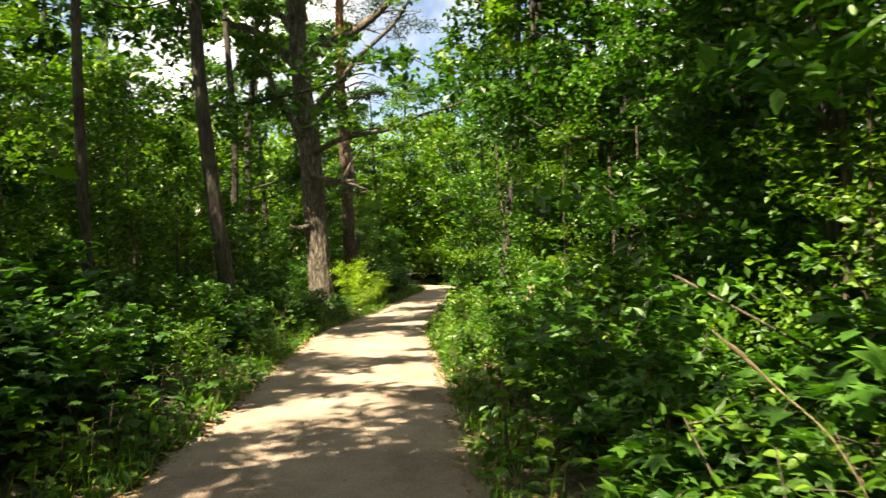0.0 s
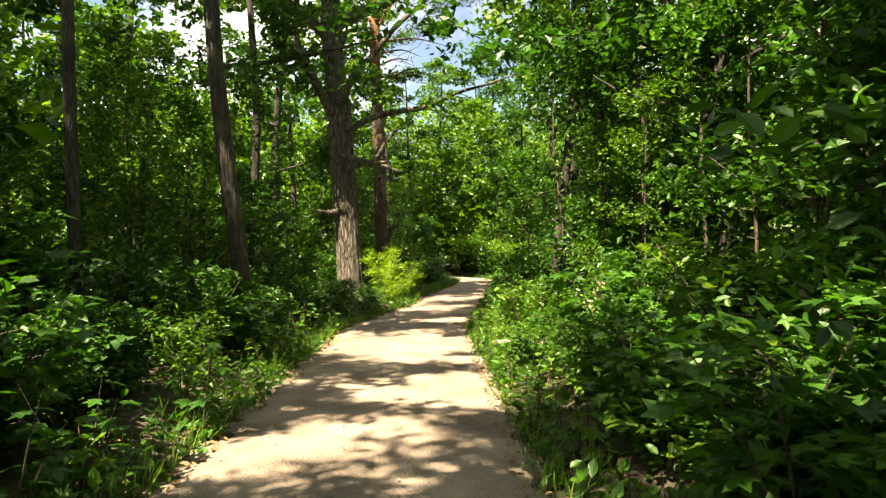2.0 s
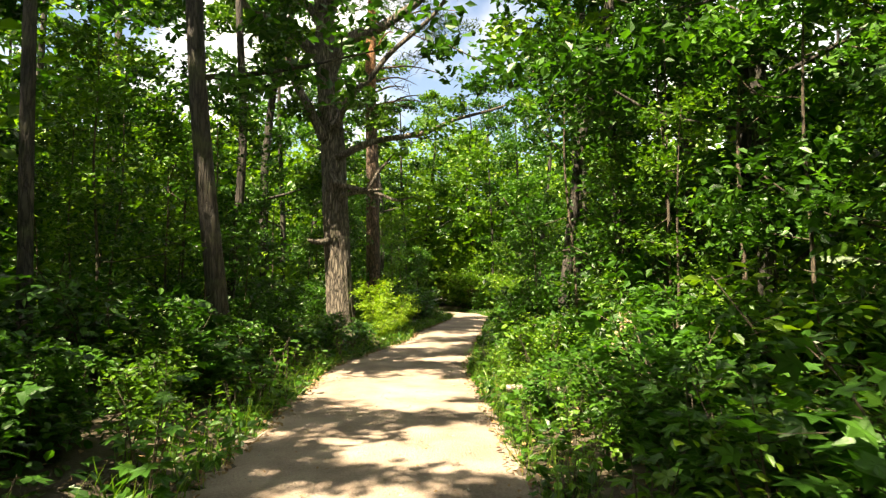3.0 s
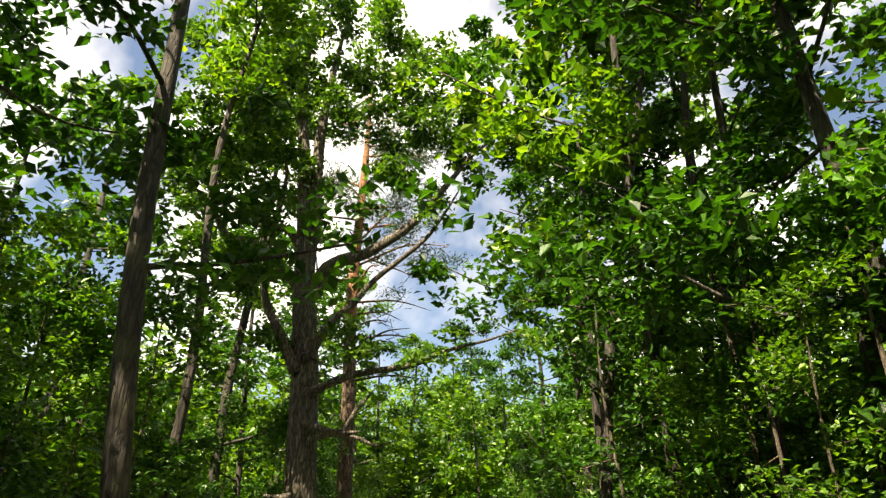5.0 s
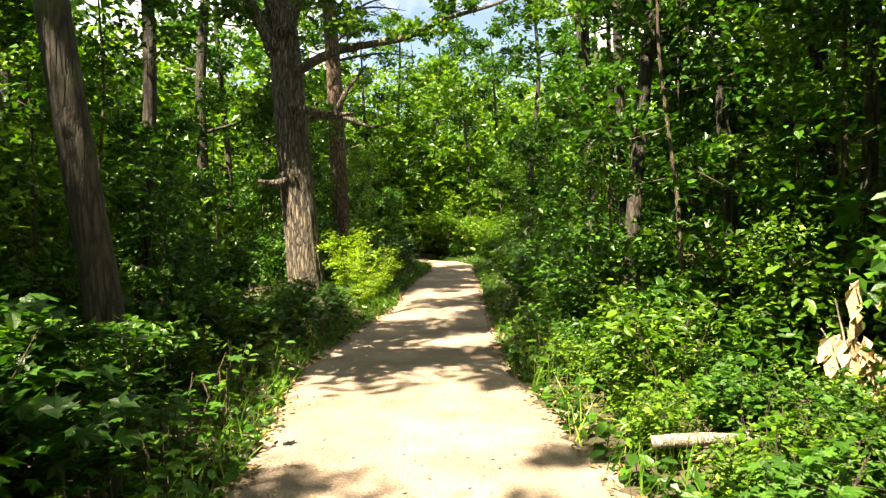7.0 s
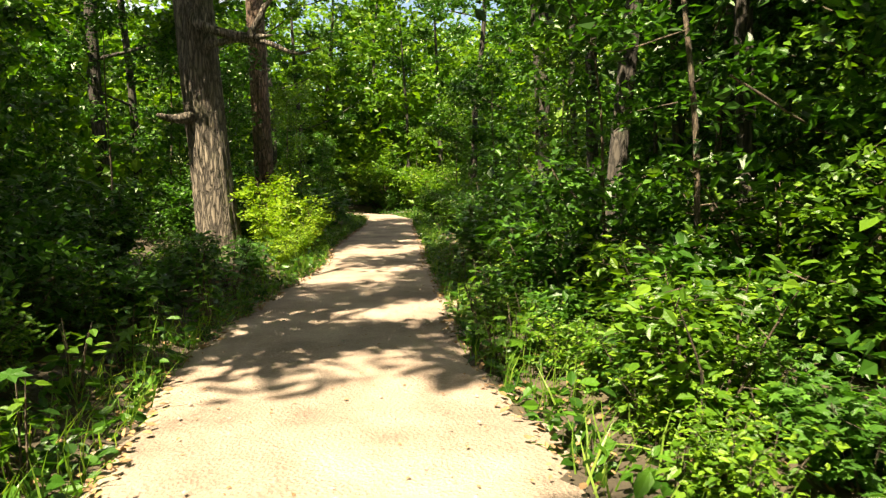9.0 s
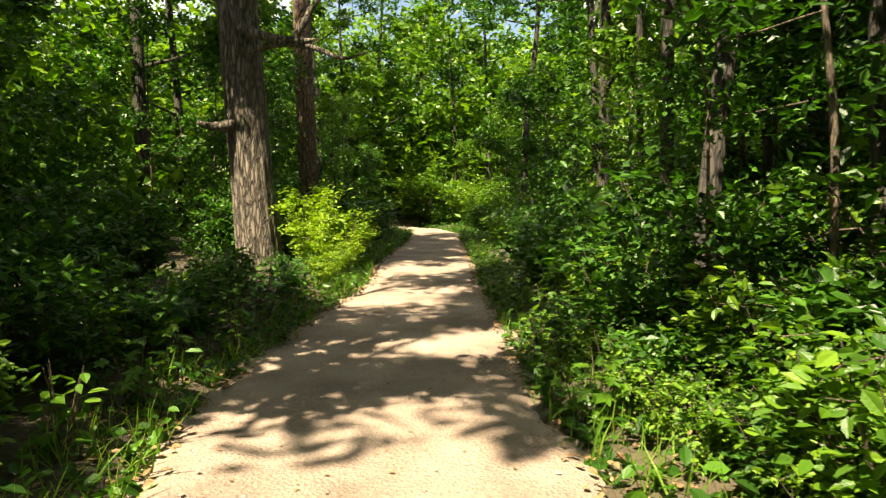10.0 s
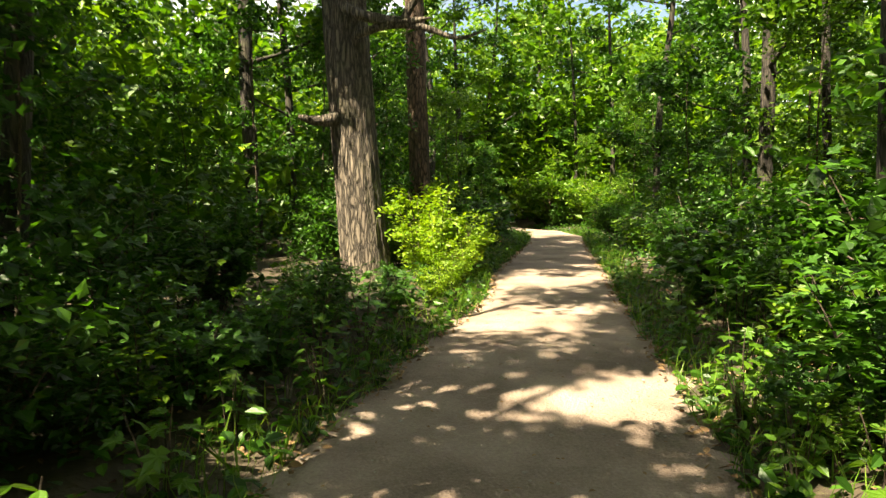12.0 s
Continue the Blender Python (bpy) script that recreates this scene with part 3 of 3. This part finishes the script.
for i, x, y, turn, s in [(1, -6.8, -5.5, 130, 1.0), (0, -10.2, -4.5, 250, 1.0), (2, -11.6, 5.2, 10, 1.0), (0, -11.2, 10.6, 200, 1.0),
                         (1, -10.6, 13.0, 300, 1.0), (0, -13.4, 15.5, 40, 1.0), (2, -7.6, 27.0, 15, 1.0), (1, -8.2, 31.5, 95, 1.0), (0, -6.6, 36.0, 160, 1.0), (2, -12, 1.0, 70, 1.0), (0, -12.5, 9.0, 10, 1.1),
                         (1, -13, 21.5, 310, 1.0), (2, -14, 28, 160, 1.1), (0, -3.4, -7.5, 15, 1.0), (2, -5.2, 41, 250, 0.9),
                         (1, 3.2, -2.5, 80, 0.95), (2, 4.4, 2.8, 20, 0.9), (0, 4.0, 7.8, 90, 0.9), (1, 5.8, 12.5, 200, 1.0), (1, 3.3, 11.2, 20, 0.85), (0, 4.3, 15.8, 130, 0.85), (2, 6.8, 9.0, 50, 0.9), (0, 5.2, 20.0, 20, 1.0), (2, 3.4, 25.5, 280, 0.85), (1, 4.6, 30.0, 10, 0.9),
                         (0, 3.4, 35.5, 10, 0.85), (2, 8.5, 0.0, 40, 1.0), (0, 9.5, 7.5, 12, 1.0), (1, 9.5, 16.0, 33, 1.0), (2, 8.5, 25, 100, 1.0), (1, 3.2, 44.0, 350, 0.9), (0, 0.5, 49.5, 170, 0.9), (2, -3.0, 52, 20, 0.9), (1, -4.2, 47, 80, 1.0), (0, 2.0, 55, 200, 1.1), (2, -9.5, 44, 10, 1.0)]:
    tall.put(i, x, y, turn, s)

# added crowns, mostly out of view, placed to shade the banks and dapple the path
over = Kind([
    make_tree(rng, "linden_tree", "tall linden added for shade, its high crown over the path", "trees over the path", 17, 0.19, 7.5, 4.4, 5200, 0.23, DIAMOND, LEAF_WOOD, SHADED_GREY_BARK, 9, (0.2, 0.3), 0.6),
    make_tree(rng, "maple_tree", "tall maple added for shade, its crown reaching over the path", "trees over the path", 15, 0.17, 6.8, 4.2, 5200, 0.23, DIAMOND, LEAF_LIME, SHADED_GREY_BARK, 9, (-0.3, 0.2), 0.58),
])
for i, x, y, turn, s in [(0, 2.6, -4.5, 0, 1.0), (1, -2.95, 0.8, 60, 1.0), (0, 2.9, 0.2, 120, 1.0), (1, 3.2, 5.2, 80, 1.0), (0, 3.6, 8.8, 330, 1.0), (1, 3.1, 13.6, 150, 0.9), (0, 3.6, 18.4, 60, 0.9), (1, 3.3, 22.4, 20, 0.8), (0, 3.0, 11.8, 250, 1.0), (1, 2.5, 15.0, 40, 1.05), (0, 2.6, 19.6, 170, 1.0), (0, -5.7, 10.8, 75, 0.95), (0, -5.2, 0.2, 20, 0.65), (0, -6.3, 3.9, 130, 0.78), (1, -5.4, -2.6, 140, 0.9)]:
    over.put(i, x, y, turn, s)

young = Kind([make_tree(np.random.default_rng(31), "young_linden_tree", "young linden with dense dark leaves down to knee height", "young lindens", 6.8, 0.10, 0.9, 2.1, 4600, 0.15, OVAL_FEW, LEAF_WOOD, TWIG_BARK, 12, (0.2, 0.2), 0.5, 8)])
for x, y, turn, s in [(3.0, 3.3, 0, 0.8), (3.2, 5.0, 100, 0.9), (3.1, 6.6, 200, 1.0), (3.1, 8.6, 310, 0.95), (2.9, 10.8, 50, 0.85), (2.8, 13.4, 160, 1.0), (2.6, 16.0, 260, 1.0), (3.2, 18.6, 20, 1.0)]:
    young.put(0, x, y, turn, s)

far_wood = Kind([
    make_tree(rng, "beech_tree", "distant woodland tree with dense green crown", "far trees", 17, 0.35, 1.5, 4.2, 1700, 0.55, DIAMOND, LEAF_WOOD, SHADED_GREY_BARK, 11, (0.4, 0.2), 1.2, 7),
    make_tree(rng, "birch_tree", "distant pale tree with bright airy crown", "far trees", 15, 0.26, 1.2, 3.8, 1600, 0.52, DIAMOND, LEAF_LIME, SHADED_GREY_BARK, 10, (-0.4, 0.5), 1.1, 7),
])
n = 0
for ring, (r0, count) in enumerate([(20, 22), (29, 30), (40, 36)]):
    for k in range(count):
        a = 2 * math.pi * (k + 0.5 * (ring % 2)) / count + rng.uniform(-0.06, 0.06)
        r = r0 + rng.uniform(-3, 3)
        x, y = -1 + math.cos(a) * r * 0.95, 20 + math.sin(a) * r * 1.25
        le, ri = edges(y)
        if le - 2.2 < x < ri + 2.2 or (abs(x + 1) < 7 and 14 < y < 38):
            continue
        far_wood.put(n, x, y, rng.uniform(0, 360), rng.uniform(0.7, 1.1))
        n += 1

# ---- saplings: tall thin stems, leaves from knee height up ----
sapling = Kind([
    make_tree(rng, "maple_sapling", "thin maple sapling with broad green leaves", "saplings", 5.2, 0.05, 0.7, 1.25, 1200, 0.18, MAPLE_FEW, LEAF_MAPLE, TWIG_BARK, 14, (0.3, 0.1), 0.42, 6, "sapling"),
    make_tree(rng, "hazel_sapling", "thin hazel sapling with small dense leaves", "saplings", 4.4, 0.045, 0.5, 1.2, 3200, 0.115, DIAMOND, LEAF_WOOD, TWIG_BARK, 14, (-0.2, 0.3), 0.4, 6, "sapling"),
    make_tree(rng, "linden_sapling", "leggy linden sapling with fresh green leaves", "saplings", 6.0, 0.06, 1.0, 1.35, 3200, 0.12, DIAMOND, LEAF_LIME, TWIG_BARK, 14, (0.2, -0.3), 0.45, 6, "sapling"),
    make_tree(rng, "elm_sapling", "dark elm sapling with small toothed leaves", "saplings", 5.0, 0.05, 0.4, 1.3, 3200, 0.115, DIAMOND, LEAF_WOOD, TWIG_BARK, 14, (0.1, 0.2), 0.42, 6, "sapling"),
])
n = 0
for side, y0, y1, step, near, far in [(-1, -1.5, 20.5, 0.95, 1.5, 4.2), (-1, 25.5, 46, 1.8, 1.4, 4.0), (1, -1.5, 24, 0.95, 1.9, 4.2), (1, 24, 46, 1.7, 1.4, 4.0)]:
    y = y0
    while y < y1:
        yy = y + rng.uniform(-0.4, 0.4)
        le, ri = edges(yy)
        off = rng.uniform(near, far)
        x = le - off if side < 0 else ri + off
        if side < 0 and 13.5 < yy < 29 and off < 2.6:
            off, x = off + 2.0, x - 2.0
        if -8.5 < x < -4.2 and 18.5 < yy < 23.6:
            y += step
            continue
        # left near side favours the brighter leaf colour, in place of sunlight on the leaves
        sapling.put(0 if yy < 7 and rng.uniform() < 0.5 else (2, 0, 2, 1)[rng.integers(4)] if side < 0 and yy < 14 else rng.integers(4), x, yy, rng.uniform(0, 360), rng.uniform(0.7, 1.15))
        n += 1
        y += step

for i, x, y, s in [(1, 0.95, 14.7, 1.0), (3, 1.5, 14.2, 1.05), (2, -6.0, 15.5, 1.0), (3, -5.0, 14.6, 0.95), (1, -5.4, 16.6, 1.0), (3, -6.6, 17.2, 1.1), (0, -4.7, 15.6, 0.8), (1, -9.2, 17.5, 1.2), (3, -9.6, 19.5, 1.2), (2, -9.0, 21.5, 1.2), (3, -9.8, 23.5, 1.2),
                   (1, -8.4, 25.4, 1.2), (3, -6.9, 25.2, 1.0), (1, -5.6, 26.2, 1.0), (3, -6.4, 28.2, 1.1), (1, -10.5, 15.5, 1.2), (3, -5.3, 30.5, 1.1)]:
    sapling.put(i, x, y, x * 70, s)

# ---- shrubs ----
shrub = Kind([
    make_shrub(rng, "hazel_shrub", "bushy dark green hazel shrub on the bank", "shrubs", 1.5, 0.8, 2400, 0.115, DIAMOND, LEAF_WOOD),
    make_shrub(rng, "maple_shrub", "low maple growth with broad lobed leaves", "shrubs", 1.3, 0.8, 520, 0.19, MAPLE_FEW, LEAF_MAPLE),
    make_shrub(rng, "dogwood_shrub", "leafy dogwood shrub with oval leaves", "shrubs", 1.6, 0.85, 1000, 0.12, OVAL_FEW, LEAF_WOOD),
    make_shrub(rng, "elder_shrub", "fresh green elder shrub with oval leaves", "shrubs", 1.2, 0.75, 1000, 0.115, OVAL_FEW, LEAF_LIME),
])
for side, y0, y1, step, near, far, lo, hi in [(-1, -1.2, 22, 0.62, 0.75, 1.3, 0.7, 0.95), (-1, -1.5, 30, 0.9, 1.7, 3.2, 1.0, 1.5), (-1, 24.5, 45, 1.3, 0.9, 1.8, 0.8, 1.2),
                                              (1, 0.6, 22, 0.66, 0.85, 1.4, 0.65, 0.95), (1, -1.0, 30, 0.9, 1.8, 3.2, 1.0, 1.5), (1, 22, 45, 1.2, 0.9, 1.8, 0.7, 1.1)]:
    y = y0
    while y < y1:
        yy = y + rng.uniform(-0.3, 0.3)
        le, ri = edges(yy)
        off = rng.uniform(near, far)
        x = le - off if side < 0 else ri + off
        small = (0.75 if yy < 19 else 0.5) if side < 0 and 12.5 < yy < 29 and off < 2.4 else 1.0
        if side > 0 and 10.1 < yy < 11.9 and x < 1.9:
            small = 0.4
        if not (math.hypot(x + 4.2, yy - 22.2) < 1.3):
            shrub.put(1 if yy < 7 and rng.uniform() < 0.5 else rng.integers(4), x, yy, rng.uniform(0, 360), rng.uniform(lo, hi) * small)
        y += step

for k in range(12):
    shrub.put(3 if k % 3 else 1, 0.45 + 0.42 * (k % 4) + rng.uniform(-0.1, 0.1), 10.0 + 0.75 * (k // 4) + rng.uniform(-0.2, 0.2), k * 77, rng.uniform(0.38, 0.5))

for k in range(18):
    yy = 11.9 + 0.5 * (k // 2)
    shrub.put((3, 1, 3)[k % 3], float(edges(yy)[1]) + 0.55 + 0.6 * (k % 2) + rng.uniform(-0.1, 0.1), yy + rng.uniform(-0.15, 0.15), k * 59, rng.uniform(0.36, 0.5))

# the golden bush beside the oak, and the bright bushes where the path bends
gold = Kind([make_shrub(rng, "golden_shrub", "sunlit yellow-green shrub at the path edge", "golden shrubs", 1.5, 0.6, 1800, 0.10, OVAL_FEW, LEAF_GOLD, 10)])
for x, y, s in [(-3.3, 24.3, 1.1), (-3.05, 23.2, 0.95), (-2.5, 23.6, 0.75), (-2.4, 24.6, 0.7), (-2.95, 22.2, 0.65), (-2.45, 22.5, 0.5), (-2.5, 21.5, 0.42), (-2.6, 20.6, 0.34)]:
    gold.put(0, x, y, x * 90, s)
bright = Kind([make_shrub(rng, "young_shrub", "bright fresh green bush at the bend", "bushes at the bend", 1.9, 0.9, 1800, 0.13, OVAL_FEW, LEAF_LIME, 10)])
for x, y, s in [(1.6, 42.0, 1.2), (0.5, 43.5, 1.3), (2.4, 40.0, 1.1), (-0.2, 45, 1.4), (1.0, 46, 1.6)]:
    bright.put(0, x, y, x * 130, s)

# ---- the thicket all round, too far to tell plant from plant ----
spots = []
for k in range(2300):
    a = rng.uniform(0, 2 * math.pi)
    r = rng.uniform(0.6, 2.2)
    x, y = -1 + math.cos(a) * r * 13, 20 + math.sin(a) * r * 25
    le, ri = edges(y)
    if le - 2.5 < x < ri + 2.5 or (abs(x + 1) < 6.5 and -6 < y < 42):
        continue
    if k % 3 == 0:
        x, y = rng.uniform(-15, 12), rng.uniform(47, 62)
    elif k % 3 == 1 and k < 900:
        x, y = rng.uniform(-19, -11), rng.uniform(10, 48)
    top = rng.uniform(1.5, 8.5) + (rng.uniform(0, 6) if y > 38 else 0)
    m = 70
    d = rng.normal(size=(m, 3)) * [1.0, 1.0, 0.6]
    spots.append(np.array([x, y, top]) * [1, 1, rng.uniform(0.2, 1)] + d)
for k in range(1500):
    x, y = rng.uniform(-26, 22), rng.uniform(50, 66)
    if k % 4 == 0:
        x, y = rng.uniform(7.5, 20), rng.uniform(2, 46)
    elif k % 4 == 1:
        x, y = rng.uniform(-22, -11), rng.uniform(4, 46)
    spots.append(np.array([x, y, rng.uniform(1.0, 13.5) if k % 4 > 1 else rng.uniform(1.0, 7.5)]) + rng.normal(size=(56, 3)) * [1.1, 1.1, 0.7])
s = np.concatenate(spots)
s[:, 2] = np.maximum(s[:, 2], 0.1)
tagged(new("thicket", built("thicket", *leafage(s, 0.46, DIAMOND, rng, 0.6), LEAF_LIME)), "far sunlit thicket of young trees", "thicket", kind="stuff")

# ---- plants of the verge: every leaf its own piece ----


def make_herb(rng, name, label, group, height, leaves, size, shape, mat, stems=4):
    root = empty(name, label, "plant", group)
    tv, tf = shape
    one = built("leaf", tv * size, tf, mat)
    for k in range(stems):
        a = rng.uniform(0, 6.28)
        lean = height * rng.uniform(0.1, 0.45)
        tip = np.array([math.cos(a) * lean, math.sin(a) * lean, height * rng.uniform(0.7, 1)])
        base = np.array([math.cos(a) * 0.03, math.sin(a) * 0.03, -0.05])
        part("stem", tube([base, base * 0.4 + tip * 0.5 + [0, 0, 0.05], tip], [0.006, 0.005, 0.002], 5, 3), TWIG_BARK, root)
        per = leaves // stems
        for j in range(per):
            s = 0.3 + 0.7 * (j + 0.5) / per
            p = base + (tip - base) * s
            b = a + j * 2.4
            lf = new("leaf", one)
            lf.parent = root
            k2 = 1.15 - 0.4 * s
            lf.matrix_basis = pose(*(p + [math.cos(b) * 0.03, math.sin(b) * 0.03, 0]), rng.uniform(-35, 12), rng.uniform(-25, 25), math.degrees(b) - 90) @ Matrix.Scale(k2 * rng.uniform(0.75, 1.15), 4)
    return root


herb = Kind([
    make_herb(rng, "maple_seedling", "maple seedling with large lobed leaves", "verge plants", 0.75, 26, 0.17, MAPLE, LEAF_MAPLE),
    make_herb(rng, "nettle_plant", "bright green leafy verge plant", "verge plants", 0.6, 32, 0.14, OVAL, LEAF_LIME, 5),
    make_herb(rng, "maple_seedling", "low maple seedling with pale green lobed leaves", "verge plants", 0.5, 22, 0.15, MAPLE, LEAF_LIME),
    make_herb(rng, "verge_plant", "small green plant with oval leaves", "verge plants", 0.45, 30, 0.10, OVAL, LEAF_LIME, 5),
])
for side, y0, y1, step, near, far in [(-1, 1.2, 20, 0.75, 0.15, 0.7), (1, 1.6, 20, 0.22, 0.12, 1.1)]:
    y = y0
    while y < y1:
        yy = y + rng.uniform(-0.15, 0.15)
        le, ri = edges(yy)
        off = rng.uniform(near, far)
        x = le - off if side < 0 else ri + off
        herb.put(rng.integers(4) if side < 0 or yy < 6 else (1, 3, 1, 2)[rng.integers(4)], x, yy, rng.uniform(0, 360), rng.uniform(0.65, 1.15))
        y += step

for k, (x, y) in enumerate([(-2.75, 10.7), (-2.95, 11.1), (-2.7, 11.4), (-3.05, 11.7), (-2.6, 4.9), (-2.75, 5.3), (-2.95, 4.8), (-2.6, 5.8)]):
    herb.put((2, 3, 1, 0, 2, 0, 2, 2)[k], x, y, k * 67, 1.0)

# ---- low growth, grass and litter: uncountable ----
low, blades, dry = [], [], []
for side in (-1, 1):
    s = side_spots(13000, -2, 44, 0.0, 3.2, side, rng, 1.5)
    s[:, 2] += rng.uniform(0.02, 0.4, len(s)) * rng.uniform(0.1, 1, len(s)) * np.clip(0.4 + np.abs(lumps(s[:, 0] * 2, s[:, 1] * 2)), 0.2, 1.2)
    low.append(leafage(s, 0.12, OVAL_FEW, rng, 0.5))
    s = side_spots(3500, 0, 40, -0.05, 0.5, side, rng, 1.3)
    blades.append(leafage(s, 0.3, BLADE, rng, 0.5, np.tile([0, 0, 1.6], (len(s), 1)), (1, 0, 0)))
    s = side_spots(2600, -2, 34, -0.15, 1.2, side, rng, 1.6)
    s[:, 2] = np.maximum(s[:, 2], -0.02) + 0.03
    dry.append(leafage(s, 0.06, OVAL, rng, 0.35))
y = rng.uniform(0, 26, 500)
le, ri = edges(y)
u = rng.uniform(0.02, 0.98, 500)
dry.append(leafage(np.stack([le + (ri - le) * u, y, np.full(500, 0.012)], -1), 0.035, OVAL_FEW, rng, 0.15))
tagged(new("undergrowth", built("undergrowth", *joined(low), LEAF_WOOD)), "low leafy undergrowth along both banks", "undergrowth", kind="stuff")
tagged(new("grass", built("grass", *joined(blades), GRASS)), "thin grass along the path edges", "grass", kind="stuff")
tagged(new("leaf_litter", built("leaf_litter", *joined(dry), LITTER)), "dry brown leaves fallen along the path edges", "leaf litter", kind="stuff")

# grains and small stones on the path
rock = []
for k in range(420):
    y = rng.uniform(1, 24)
    le, ri = edges(y)
    x = rng.uniform(le + 0.05, ri - 0.05)
    v = np.array([(1, 0, 0), (-1, 0, 0), (0, 1, 0), (0, -1, 0), (0, 0, 1), (0, 0, -1)], float) * rng.uniform(0.6, 1.2, (6, 3)) * [1, 1, 0.6] * rng.uniform(0.006, 0.02)
    f = np.array([(0, 2, 4), (2, 1, 4), (1, 3, 4), (3, 0, 4), (2, 0, 5), (1, 2, 5), (3, 1, 5), (0, 3, 5)])
    rock.append((v + [x, y, 0.008], f))
tagged(new("pebbles", built("pebbles", *joined(rock), STONE)), "small stones scattered over the sandy path", "pebbles", kind="stuff")

# ---- the withered plant and the cut branch in the green on the bank ----
dead = empty("withered_plant", "withered sapling with hanging pale dry leaves", "plant")
dead.matrix_basis = place(dead, 1.55, 11.45)
for k in range(3):
    part("stem", tube([(0.03 * k, 0, -0.05), (0.05 - 0.06 * k, 0.02, 0.5), (0.02 - 0.1 * k, 0.05, 1.15 - 0.2 * k)], [0.014, 0.01, 0.004], 6, 4, 0.05), DEAD_WOOD, dead)
curl = built("dry_leaf", OVAL[0] * 0.2 * np.array([0.8, 1, 1]) + np.array([(0, 0, 0.03 * math.sin(i * 2.0)) for i in range(8)]), OVAL[1], PALE)
for k in range(56):
    lf = new("dry_leaf", curl)
    lf.parent = dead
    a = rng.uniform(0, 6.28)
    lf.matrix_basis = pose(math.cos(a) * 0.1 + rng.uniform(-0.12, 0.12), math.sin(a) * 0.1, rng.uniform(0.35, 0.72) + (0.45 if k > 49 else 0), rng.uniform(-110, -65), rng.uniform(-25, 25), math.degrees(a) - 90)
branch = empty("cut_branch", "bare pale cut branch lying in the verge plants", "branch")
branch.location = (0.1, 11.25, 0.22)
part("stick", tube([(0, 0, 0), (0.35, -0.03, 0.02), (0.75, 0.02, -0.02), (1.1, -0.05, 0.0)], [0.045, 0.042, 0.036, 0.02], 9, 5, 0.04, seed=2), DEAD_WOOD, branch, smooth=True)
part("side_twig", tube([(0.6, 0, 0.0), (0.85, 0.2, 0.1), (1.2, 0.3, 0.12)], [0.018, 0.012, 0.004], 6, 3, 0.05), DEAD_WOOD, branch)

# ---- a ripe grass stalk leaning in from the bank ----
stalk = empty("grass_stalk", "ripe yellow grass stalk leaning over the verge", "grass stalk")
part("culm", tube([(1.25, 1.75, 0.1), (1.12, 1.65, 0.7), (0.96, 1.6, 1.05), (0.80, 1.6, 1.22)], [0.0035, 0.003, 0.0024, 0.002], 6, 5), PALE, stalk, smooth=True)
part("ear", tube([(0.80, 1.6, 1.22), (0.72, 1.6, 1.30), (0.65, 1.6, 1.36)], [0.003, 0.0055, 0.002], 7, 5, 0.2), PALE, stalk, "seed ear")
